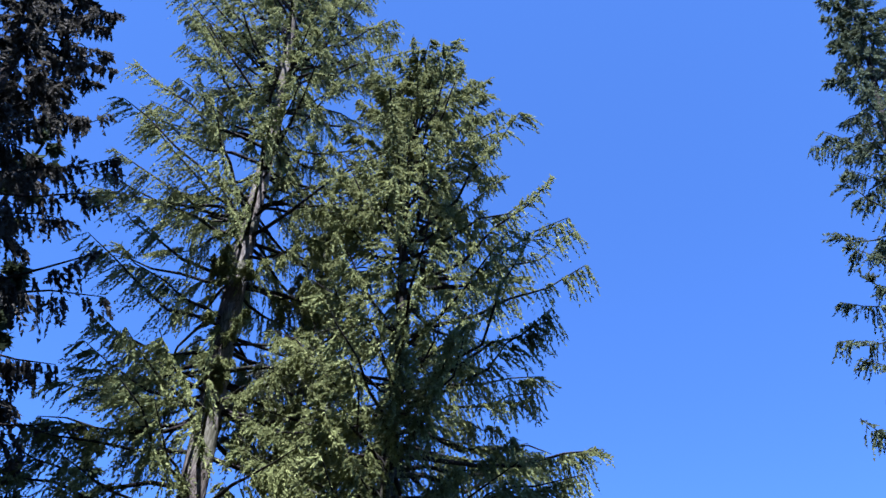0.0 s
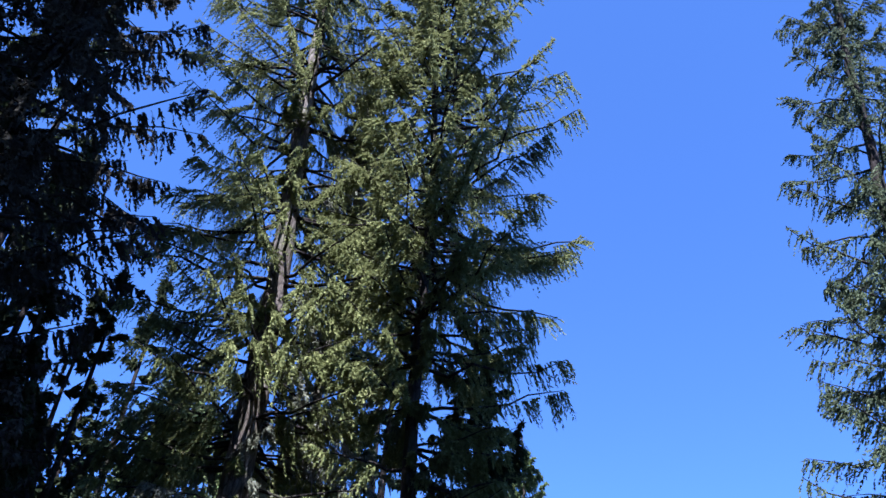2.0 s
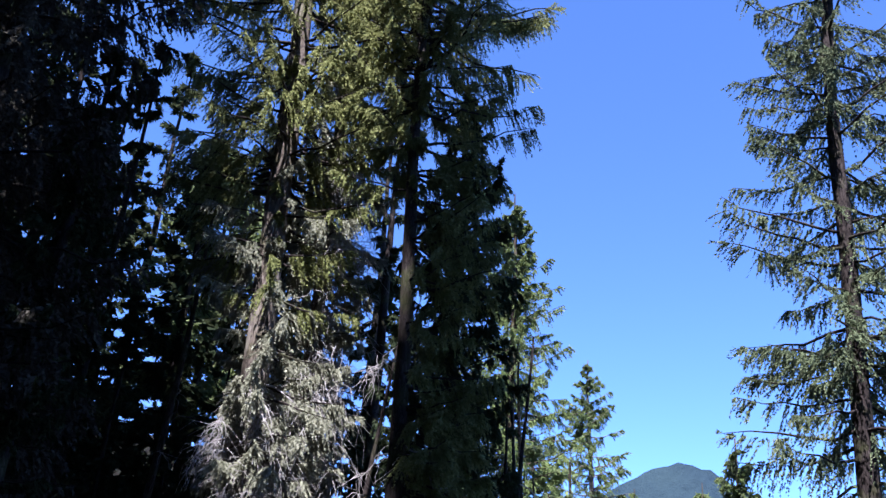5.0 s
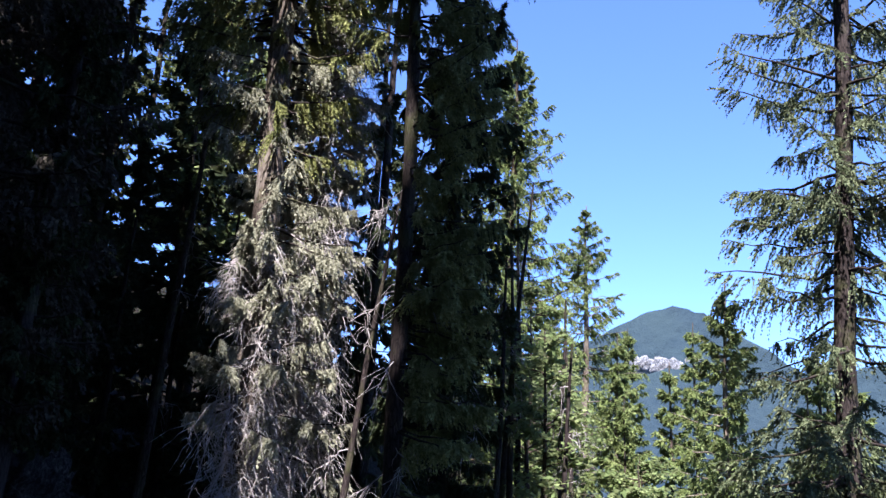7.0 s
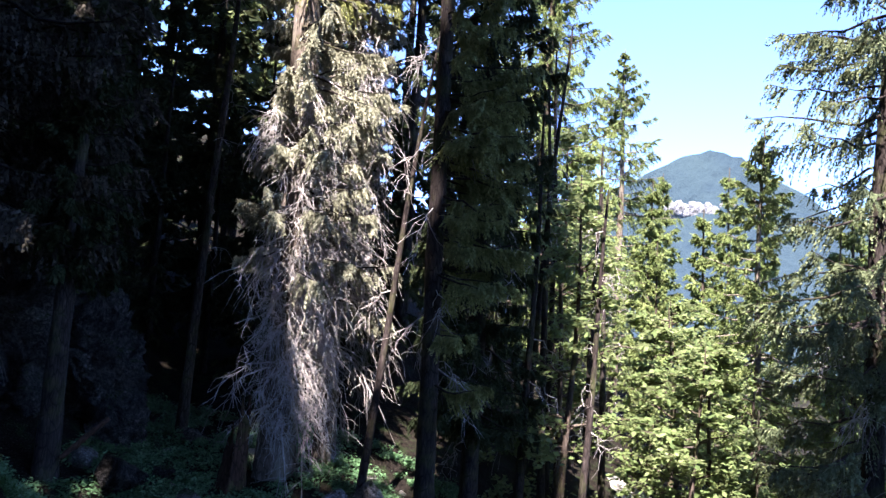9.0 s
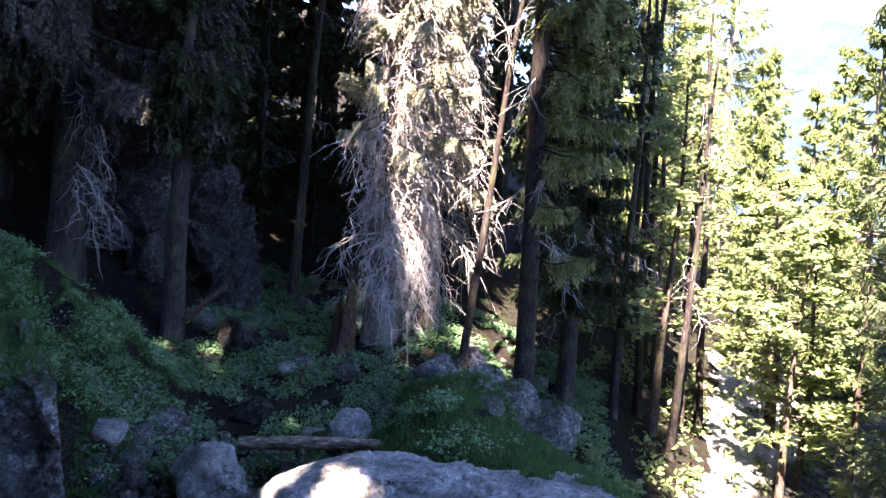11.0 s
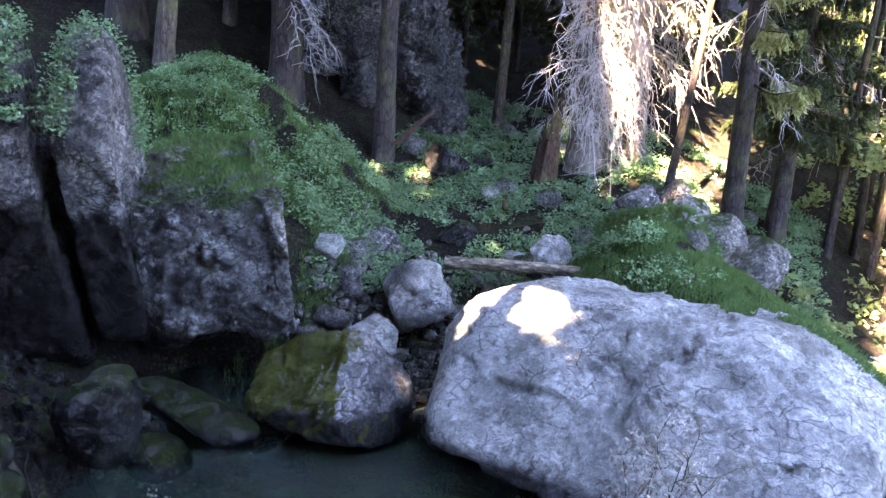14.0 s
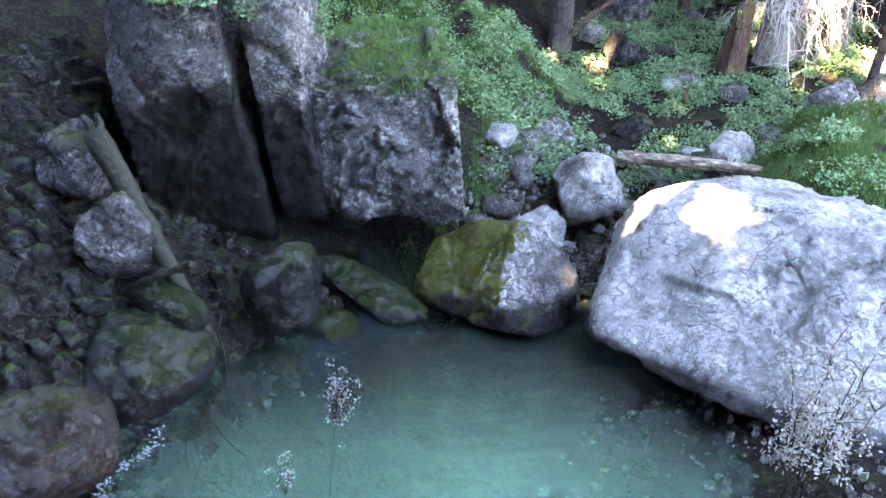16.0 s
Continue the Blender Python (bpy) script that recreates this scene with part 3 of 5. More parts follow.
B_NARROW = boulder("boulder", (-7.05, 7.85, 2.4), (0.62, 0.8, 2.0), (3, -5, 10), PILLAR_ROCK, 53, "narrow upright grey rock slab with moss beside the dark slab", 6, 0.055,
        [((0.1, -0.96, -0.18), 0.52), ((0.05, -0.85, 0.52), 1.1), ((0.95, 0.25, 0.0), 0.30), ((-0.95, -0.1, 0.0), 0.28), ((0.0, -0.5, -0.85), 1.55)], 0, 24, chips=80)
# smaller boulders round the pool
SMALL = [
    ((-7.05, 5.0, 1.25), (0.52, 0.42, 0.62), (10, 20, 35), CRAG, "angular grey block lying on the scree"),
    ((-8.15, 5.4, 1.8), (0.66, 0.5, 0.42), (-8, 12, 15), CRAG, "flat-sided grey block on the scree slope"),
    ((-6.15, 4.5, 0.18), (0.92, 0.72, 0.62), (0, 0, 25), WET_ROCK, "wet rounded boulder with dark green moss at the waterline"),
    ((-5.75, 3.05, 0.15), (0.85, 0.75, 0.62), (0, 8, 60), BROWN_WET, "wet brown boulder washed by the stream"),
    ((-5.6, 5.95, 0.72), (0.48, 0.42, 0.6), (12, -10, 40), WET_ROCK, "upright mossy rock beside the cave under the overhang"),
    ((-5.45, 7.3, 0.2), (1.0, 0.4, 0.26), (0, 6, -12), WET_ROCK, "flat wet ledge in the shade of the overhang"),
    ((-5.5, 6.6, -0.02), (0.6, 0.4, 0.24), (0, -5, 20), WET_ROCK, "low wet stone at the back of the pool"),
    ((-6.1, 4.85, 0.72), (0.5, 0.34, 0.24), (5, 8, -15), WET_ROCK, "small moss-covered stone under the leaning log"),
    ((-4.05, 10.5, 0.98), (0.68, 0.6, 0.68), (8, 14, 20), LIMESTONE, "rounded grey boulder in the rubble gully"),
    ((-4.2, 9.35, 0.7), (0.42, 0.32, 0.27), (0, 16, 10), LIMESTONE, "pale angular stone in the rubble gully"),
    ((-5.5, 10.1, 0.6), (0.45, 0.4, 0.22), (4, -4, 30), MOSS_ROCK, "flat stone with a yellow-green moss top"),
    ((-2.5, 11.7, 1.52), (0.36, 0.34, 0.32), (20, 10, 30), LIMESTONE, "pale bluish stone behind the fallen log"),
    ((-5.15, 11.6, 1.3), (0.38, 0.34, 0.32), (14, 20, 0), GREY_ROCK, "grey stone among herbs on the slope"),
    ((-4.2, 12.6, 1.35), (0.4, 0.36, 0.3), (0, 10, 50), DARK_ROCK, "dark stone among herbs on the slope"),
    ((-5.2, 14.6, 2.2), (0.55, 0.45, 0.4), (0, 10, 20), DARK_ROCK, "grey stone below the standing trunks"),
    ((-1.1, 13.95, 1.9), (0.7, 0.5, 0.45), (0, 6, 15), DARK_ROCK, "grey rock at the foot of the great spruce"),
    ((0.35, 14.2, 1.0), (0.75, 0.6, 0.7), (0, 0, 45), GREY_ROCK, "grey rock beside the dark trunk"),
    ((-0.3, 12.6, 1.15), (0.35, 0.3, 0.3), (0, 20, 45), GREY_ROCK, "grey stone at the foot of the mossy mound"),
    ((-1.55, 13.5, 2.0), (0.5, 0.42, 0.5), (8, 0, 20), GREY_ROCK, "broken grey rock on the heap above the mossy mound"),
    ((-0.85, 13.6, 2.1), (0.55, 0.45, 0.5), (-6, 10, 60), GREY_ROCK, "mossy grey rock on top of the heap"),
    ((-0.2, 13.4, 1.75), (0.45, 0.4, 0.45), (10, -8, 10), GREY_ROCK, "grey rock of the heap beside the dark trunk"),
    ((3.6, 12.0, -0.2), (0.75, 0.7, 0.8), (0, 0, 30), DARK_ROCK, "dark rock beside the falling stream"),
]
for q, (at, half, turn, mt, label) in enumerate(SMALL):
    worn = mt in (WET_ROCK, BROWN_WET)
    boulder("boulder", at, half, turn, mt, 100 + q, label, 5, 0.07, (), 6 if worn else 13, 9 if worn else 24, scar=0.15 if worn else 0.36)
for q, (at, half, turn) in enumerate([((-8.3, 16.6, 4.6), (1.3, 0.9, 2.3), (6, 4, 10)), ((-6.7, 17.0, 4.0), (1.0, 0.9, 2.2), (-4, 6, 40)), ((-7.4, 16.2, 2.9), (0.8, 0.6, 1.1), (8, -6, 70)), ((-5.9, 16.4, 2.7), (0.6, 0.6, 0.8), (4, 10, 70))]):
    boulder("outcrop", at, half, turn, CRAG, 150 + q, "dark craggy outcrop behind the spruces of the bank", 6, 0.22, (), 7, 40, "outcrops of the bank", 2.4)
mound = boulder("mound", (-1.15, 12.75, 1.25), (1.05, 0.85, 0.95), (0, 0, 10), MOSS_ROCK, 71, "hummock overgrown with thick green moss", 5, 0.16, (), 7, 12)
mound["category"] = "mound"

STONE = [mesh_of("stone", *stone_shape(2, (1, 0.85, 0.6), 300 + q, 0.06, (), 14, 40, chips=12), mt, False) for q, mt in enumerate((GREY_ROCK, GREY_ROCK, DARK_ROCK, LIMESTONE, GREY_ROCK))]


def scatter_stones(n, xr, yr, size, seed, group, label, bright=True):
    rng = np.random.default_rng(seed)
    for q in range(n):
        x, y = rng.uniform(*xr), rng.uniform(*yr)
        r = size[0] + (size[1] - size[0]) * rng.random() ** 2.2
        ob = part("stone", STONE[rng.integers(len(STONE))] if bright else STONE[2])
        ob.matrix_basis = pose(x, y, gz(x, y) + 0.12 * r, *rng.uniform(-25, 25, 2), rng.uniform(0, 360)) @ Matrix.Diagonal((r, r, r, 1))
        tagged(ob, label, "stone", group)


scatter_stones(22, (-2.3, -0.3), (13.1, 14.4), (0.08, 0.26), 7, "stones of the rubble heap", "dark broken stone on the heap before the great spruce")
scatter_stones(115, (-5.5, -2.2), (8.6, 12.4), (0.07, 0.42), 1, "rubble in the gully", "broken limestone rubble in the dry gully")
scatter_stones(80, (-9.6, -5.6), (2.4, 7.0), (0.09, 0.34), 2, "stones of the scree", "loose grey stone on the scree beside the pool", False)
scatter_stones(20, (-2.2, 1.2), (5.4, 7.6), (0.05, 0.14), 3, "pebbles of the shallows", "pale pebble in the shallow stream")
scatter_stones(45, (-6.2, 1.0), (11.5, 17.0), (0.08, 0.38), 4, "stones of the slope", "stone half sunk in the wooded slope")


def gravel(name, n, xr, yr, size, seed, label, material):
    """Countless small stones, joined."""
    rng = np.random.default_rng(seed)
    D, F = ico(1)
    x, y = rng.uniform(*xr, n), rng.uniform(*yr, n)
    r = size[0] + (size[1] - size[0]) * rng.random(n) ** 2
    V = np.sign(D[None]) * np.abs(D[None]) ** 0.6 * (1 + 0.28 * rng.normal(size=(n, len(D), 1))) * (r[:, None] * rng.uniform(0.35, 1.3, (n, 3)))[:, None, :]
    V = V + np.stack([x, y, ground_z(x, y) + 0.25 * r], -1)[:, None, :]
    F = (np.arange(n)[:, None, None] * len(D) + F[None]).reshape(-1, 3)
    tagged(part(name, mesh_of(name, V, F, material)), label, "gravel", kind="stuff")


gravel("rubble", 2200, (-5.6, -2.2), (8.4, 12.0), (0.02, 0.08), 1, "small broken limestone in the dry gully", GREY_ROCK)
gravel("scree", 1700, (-10.5, -5.5), (2.2, 7.4), (0.02, 0.13), 2, "dark small stones of the scree slope", DARK_ROCK)
gravel("stream_gravel", 1200, (-2.6, 2.0), (4.0, 7.8), (0.015, 0.06), 3, "brown and pale gravel in the shallow stream", GREY_ROCK)


def build_gravel_bed():
    """A bare bed of pale gravel on the sunlit valley slope."""
    xs, ys = np.arange(2.2, 11.5, 0.18), np.arange(11.0, 26.0, 0.18)
    X, Y = np.meshgrid(xs, ys, indexing="ij")
    mid = 4.4 + 0.22 * (Y - 11) + 0.5 * wobble(Y * 0.5, Y * 0.3)
    Z = ground_z(X, Y) + 0.10 * (1 - ((X - mid) / 2.4) ** 2) + 0.03 * wobble(X * 5, Y * 5)
    n, k = X.shape
    i = np.arange(n - 1)[:, None] * k + np.arange(k - 1)[None, :]
    F = np.concatenate([np.stack([i, i + k, i + k + 1], -1).reshape(-1, 3), np.stack([i, i + k + 1, i + 1], -1).reshape(-1, 3)])
    F = F[(np.abs(X - mid).ravel()[F] < 2.5).all(1)]
    ob = part("gravel_bed", mesh_of("gravel_bed", np.stack([X, Y, Z], -1), F, LIMESTONE, True))
    tagged(ob, "bare bed of pale gravel falling into the valley", "ground", kind="structure")


build_gravel_bed()

# ---- trees ----
def trunk_mesh(rng, H, r0, lean=(0, 0), sides=12, rings=44, flare=0.5, top=0.02, kink=0.06, curve=0.0):
    t = np.linspace(0, 1, rings)
    z = H * t
    cx = lean[0] * z + curve * z * z + kink * np.sin(z * 0.7 + rng.uniform(0, 6)) * t
    cy = lean[1] * z + kink * np.sin(z * 0.6 + rng.uniform(0, 6)) * t
    rad = r0 * (1 - t) ** 0.85 + top + flare * r0 * np.exp(-z / 0.45)
    a = np.arange(sides) * 2 * np.pi / sides
    lobes = 1 + 0.16 * np.exp(-z / 0.8)[:, None] * np.sin(5 * a + rng.uniform(0, 6))[None, :] + 0.05 * rng.normal(size=(rings, sides))
    R = rad[:, None] * lobes
    V = np.stack([cx[:, None] + R * np.cos(a), cy[:, None] + R * np.sin(a), np.repeat(z[:, None], sides, 1) - 0.35 * (t[:, None] == 0)], -1)
    i = np.arange(rings - 1)[:, None] * sides
    j = np.arange(sides)[None, :]
    p, q = i + j, i + (j + 1) % sides
    F = np.concatenate([np.stack([p, q, q + sides], -1).reshape(-1, 3), np.stack([p, q + sides, p + sides], -1).reshape(-1, 3)])
    return V.reshape(-1, 3), F, (lambda h: (np.interp(h, z, cx), np.interp(h, z, cy), np.interp(h, z, rad)))


def spruce(name, at, H, r0, z0, reach, seed, label, nb=150, ns=40, nl=16, blade=0.11, width=0.016, droop=(0.2, 0.9), lean=(0, 0), needles=None,
           barkm=None, dead=0, dead_z=(0.5, 5), dead_len=(0.8, 1.8), bias=None, group="spruces", sway=(-0.40, 0.45), top=1.0, curve=0.0, single=False, twig=1.0, grey=0.0, dead_az=(0, 6.2832), fine=True, shape=None, bare=0.0, tufts=9, whorl=0.0):
    """A Norway spruce: tapered trunk, limbs that sag and turn up at the tip, hanging side twigs with needle sprays; bare dead limbs low down."""
    rng = np.random.default_rng(seed)
    needles, barkm = needles or NEEDLES, barkm or BARK
    ob = thing(name, pose(*at), label, "tree", group)
    V, F, stem = trunk_mesh(rng, H, r0, lean, 12 if fine else 7, 44 if fine else 16, flare=0.35, curve=curve)
    part("trunk", mesh_of("trunk", V, F, barkm, True), ob)
    # limbs
    fr = np.sort(rng.random(nb) ** 1.15)
    h = z0 + (H * top - 0.25 - z0) * fr
    if whorl:
        h = whorl * (np.round(h / whorl) + 0.25 * np.sin(h * 1.3)) + rng.normal(0, 0.2 * whorl, nb)
    az = np.arange(nb) * 2.39996 + rng.normal(0, 0.35, nb)
    L = reach(fr) * rng.uniform(0.66, 1.06, nb)
    if shape is not None:
        L = L * shape(h, az)
    if bias is not None:
        keep = bias(az, fr) > 0.3
        fr, h, az, L, nb = fr[keep], h[keep], az[keep], L[keep], int(keep.sum())
    d1 = sway[0] + (sway[1] - sway[0]) * fr ** 1.3 + rng.normal(0, 0.10, nb)
    d2 = 0.22 + rng.normal(0, 0.06, nb)
    cx, cy, _ = stem(h)
    O = np.stack([cx, cy, h], -1)
    A = np.stack([np.cos(az), np.sin(az), 0 * az], -1)
    up = np.array([0, 0, 1.0])

    def along(s):
        while s.ndim < 2:
            s = s[:, None]
        e = (None,) * (s.ndim - 1)
        LL = L[(slice(None), *e)]
        return O[(slice(None), *e)] + A[(slice(None), *e)] * (LL * s)[..., None] + up * (LL * (d1[(slice(None), *e)] * s + d2[(slice(None), *e)] * s * s))[..., None]

    s = np.repeat(np.linspace(0, 1, 6 if fine else 3)[None], nb, 0)
    P = along(s)
    P[:, 1:-1] += rng.normal(0, 0.025, P[:, 1:-1].shape) * L[:, None, None]
    rr = (0.010 + 0.012 * L)[:, None] * (1 - 0.85 * s)
    if single:
        for q in range(nb):
            V, F = tubes(P[q:q + 1], rr[q:q + 1], 5, False)
            part("limb", mesh_of("limb", V, F, BARK_DARK, True), ob)
    else:
        V, F = tubes(P, rr, 4 if fine else 3, False)
        tagged(part("branchwork", mesh_of("branchwork", V, F, barkm, True), ob), kind="stuff")
    # sprays of side twigs: a few to each limb, each a fan of needled twigs
    ng = max(4, ns // tufts)
    per = ns // ng
    gs = np.clip((np.arange(ng) + 0.6 + rng.uniform(-0.3, 0.3, (nb, ng))) / ng, 0.08, 1.0) ** 0.8
    gs = bare + (1 - bare) * gs
    gdir = rng.choice([-1.0, 1.0], (nb, ng)) * rng.uniform(0.2, 1.0, (nb, ng))
    gdrop = rng.uniform(droop[0], droop[1], (nb, ng))
    ns = ng * per
    s = np.clip(np.repeat(gs, per, 1) + rng.normal(0, 0.05, (nb, ns)), 0.05, 1.0)
    Q = along(s)
    T = unit(A[:, None, :] + up * (d1[:, None] + 2 * d2[:, None] * s)[..., None])
    lat = np.stack([-A[:, 1], A[:, 0], 0 * az], -1)[:, None, :]
    side = np.repeat(gdir, per, 1) + rng.normal(0, 0.4, (nb, ns))
    D = unit(T * rng.uniform(0.35, 0.9, (nb, ns, 1)) + lat * side[..., None] - up * (np.repeat(gdrop, per, 1) + rng.normal(0, 0.2, (nb, ns)))[..., None])
    l = twig * (0.16 + 0.20 * np.minimum(L, 3.2))[:, None] * (1.1 - 0.6 * s) * rng.uniform(0.5, 1.2, (nb, ns))
    u = (np.arange(nl) + rng.uniform(0, 1, (nb, ns, nl))) / nl
    Bp = Q[:, :, None, :] + D[:, :, None, :] * (l[..., None] * u)[..., None] - up * (0.30 * l[..., None] * u * u)[..., None]
    bd = unit(0.9 * D[:, :, None, :] + rng.normal(0, 0.42, (nb, ns, nl, 3)) - 0.25 * up)
    bl = blade * rng.uniform(0.6, 1.25, (nb, ns, nl, 1)) * (1.15 - 0.45 * u[..., None])
    wv = unit(np.cross(bd, rng.normal(size=bd.shape))) * width * rng.uniform(0.7, 1.3, (nb, ns, nl, 1))
    tri = np.stack([Bp - wv, Bp + wv, Bp + bd * bl], -2)
    for nm, rows, mt in (("crown", fr + 0.35 * grey * np.sin(az * 5.3) >= grey, needles), ("lower_crown", fr + 0.35 * grey * np.sin(az * 5.3) < grey, NEEDLES_GREY)):
        if rows.any():
            V = tri[rows].reshape(-1, 3)
            tagged(part(nm, mesh_of(nm, V, np.arange(len(V)), mt), ob), kind="stuff")
    for me in dead_limbs(rng, dead, dead_z, dead_len, stem, dead_az) if dead else ():
        part("dead_limb", me, ob, "bare grey dead limb hanging down")
    return ob


def dead_limbs(rng, n, zr, lr, stem, azr=(0, 6.2832), twigs=15):
    """One mesh for each bare limb: a sagging stem with crooked side twigs."""
    made = []
    for q in range(n):
        h, az, L = rng.uniform(*zr), rng.uniform(*azr), rng.uniform(*lr)
        cx, cy, cr = stem(h)
        A = np.array([np.cos(az), np.sin(az), 0])
        O = np.array([cx, cy, h]) + A * cr * 0.8
        t = np.linspace(0, 1, 6)
        P = O + A * (L * t * (1 - 0.35 * t))[:, None]
        P[:, 2] -= rng.uniform(0.2, 1.2) * L * t ** 1.5
        P[1:] += rng.normal(0, 0.05, (5, 3))
        one = tubes(P[None], ((0.009 + 0.006 * L) * (1 - 0.8 * t))[None], 4, False)
        k = rng.uniform(0.15, 0.98, twigs)
        idx = np.clip((k * 5).astype(int), 0, 4)
        f = (k * 5 - idx)[:, None]
        B = P[idx] * (1 - f) + P[idx + 1] * f
        D = unit(A * 0.4 + rng.normal(0, 0.75, (twigs, 3)) + np.array([0, 0, -0.55]))
        l = rng.uniform(0.15, 0.65, twigs) * (0.5 + 0.4 * L)
        u = np.linspace(0, 1, 4)
        W = B[:, None] + D[:, None] * (l[:, None] * u)[..., None]
        W[:, 1:] += rng.normal(0, 0.04, (twigs, 3, 3)) * l[:, None, None] * 2
        W[..., 2] -= 0.45 * l[:, None] * u ** 2
        two = tubes(W, np.repeat((0.0068 * (1 - 0.6 * u))[None], twigs, 0), 3, False)
        made.append(mesh_of("dead_limb", *join([one, two]), DEADWOOD, False))
    return made


def cone(lo, mid, p=0.75, at=0.25):
    """Reach of the limbs over the crown's height: grows from lo to mid, then tapers to the tip."""
    return lambda f: np.where(f < at, lo + (mid - lo) * (f / at), mid * np.clip((1 - f) / (1 - at), 0.02, 1) ** p)


def profile(*rows):
    """Reach of the limbs from rows of (share of the crown's height, metres)."""
    f, r = zip(*rows)
    return lambda q: np.interp(q, f, r)


def on(x, y, sink=0.05):
    return (x, y, gz(x, y) - sink)


# the two great spruces
def facing(az, toward, wide=0.45):
    """1 for limbs that point a given way, 0 for the rest."""
    return np.clip((np.cos(az - toward) - wide) / 0.2, 0, 1)


def between(h, *bands):
    """1 inside bands of height, 0 outside, with soft ends."""
    return np.max([np.clip((h - lo) / 0.4, 0, 1) * np.clip((hi - h) / 0.4, 0, 1) for lo, hi in bands], 0)


spruce("spruce_tree", on(-2.85, 16.0), 37.0, 0.30, 4.3, profile((0, 1.9), (0.12, 1.8), (0.21, 2.1), (0.27, 2.5), (0.32, 3.0), (0.45, 2.8), (0.58, 2.9), (0.72, 2.8), (0.85, 2.1), (1, 0.4)), 1, "tall old spruce with pale bark and bare hanging dead limbs", 520, 60, 17,
       blade=0.09, width=0.016, droop=(0.6, 1.9), barkm=BARK_PALE, dead=230, dead_z=(1.0, 7.6), dead_len=(0.5, 1.6), dead_az=(-2.3, 0.9), curve=-0.0013, single=True, twig=1.08, grey=0.2, bare=0.2, tufts=15, whorl=0.85,
       shape=lambda h, az: (1 - (0.58 - 0.16 * np.exp(-((h - 4.2) / 1.8) ** 2)) * np.clip((10.5 - h) / 2.0, 0, 1) * np.clip(-1.4 * np.cos(az) + 0.2, 0, 1)) * (1 - 0.8 * facing(az, -1.35, 0.62) * between(h, (9.6, 12.4), (14.2, 15.2), (17.0, 20.0))))
# the trunk's shade is put into its colour by the dark bark
spruce("spruce_tree", on(-0.05, 15.2), 26.4, 0.16, 3.5, profile((0, 1.5), (0.3, 1.8), (0.42, 2.1), (0.52, 2.8), (0.62, 2.9), (0.78, 2.7), (0.88, 2.1), (0.94, 1.4), (1, 0.35)), 2, "slender spruce with a shade-darkened trunk standing before the great one", 460, 60, 17,
       blade=0.09, width=0.016, droop=(0.5, 1.7), lean=(-0.020, 0.0), barkm=BARK_DARK, dead=14, dead_z=(2.0, 10), dead_len=(0.4, 1.0), single=True, twig=1.05, bare=0.18, tufts=15, whorl=0.8,
       bias=lambda az, fr: np.where((fr < 0.42) & (np.cos(az) < 0.25), 0.18, 1.0),
       shape=lambda h, az: (1 - 0.30 * facing(az, math.pi, 0.1) * np.clip((h - 8) / 2, 0, 1)) * (1 - 0.85 * facing(az, -1.35, 0.75) * between(h, (12.0, 14.6))))
spruce("spruce_tree", on(-2.1, 16.9), 22.0, 0.17, 5.5, profile((0, 1.0), (0.4, 1.6), (0.8, 1.0), (1, 0.2)), 12, "slim spruce crowded against the great one, hung with dead twigs", 150, 45, 13,
       blade=0.105, width=0.019, droop=(0.5, 1.9), barkm=BARK_PALE, dead=190, dead_z=(2.0, 13), dead_len=(0.5, 1.7), dead_az=(-1.6, 1.0), grey=0.7)
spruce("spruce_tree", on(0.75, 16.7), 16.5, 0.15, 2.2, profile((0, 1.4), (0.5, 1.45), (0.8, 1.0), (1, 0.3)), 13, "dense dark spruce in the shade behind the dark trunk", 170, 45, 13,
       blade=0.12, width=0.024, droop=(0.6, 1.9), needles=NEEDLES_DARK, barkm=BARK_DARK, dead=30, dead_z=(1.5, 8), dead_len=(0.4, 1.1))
# trees of the left bank
spruce("spruce_tree", on(-8.35, 14.3), 32.0, 0.27, 3.5, profile((0, 3.0), (0.2, 3.7), (0.46, 3.6), (0.58, 2.5), (0.72, 1.5), (0.85, 0.9), (1, 0.2)), 3, "dark spruce on the mossy bank with bleached dead limbs", 270, 54, 14,
       blade=0.12, width=0.034, droop=(0.5, 1.9), needles=NEEDLES_BROWN, barkm=BARK_DARK, dead=11, dead_z=(1.2, 3.6), dead_len=(0.6, 1.2), dead_az=(-0.9, 0.4), single=True)
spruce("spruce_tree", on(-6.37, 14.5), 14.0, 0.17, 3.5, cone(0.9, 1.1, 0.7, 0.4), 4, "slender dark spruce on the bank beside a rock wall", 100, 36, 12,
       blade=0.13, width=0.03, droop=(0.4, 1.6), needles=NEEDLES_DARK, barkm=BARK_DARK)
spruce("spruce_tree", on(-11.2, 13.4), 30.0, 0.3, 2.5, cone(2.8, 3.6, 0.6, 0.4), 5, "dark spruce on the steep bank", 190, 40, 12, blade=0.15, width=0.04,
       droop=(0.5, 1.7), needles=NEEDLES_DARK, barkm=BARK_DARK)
# right-hand spruce in the valley
spruce("spruce_tree", on(7.9, 15.8), 39.0, 0.22, 3.5, cone(2.2, 2.5, 0.55, 0.35), 6, "tall spruce with open layered limbs at the valley's edge", 270, 54, 14,
       blade=0.095, width=0.021, droop=(0.3, 1.5), twig=1.25, curve=0.0021, needles=NEEDLES_BLUE, barkm=BARK_DARK, single=True, dead=30, dead_z=(3, 9))
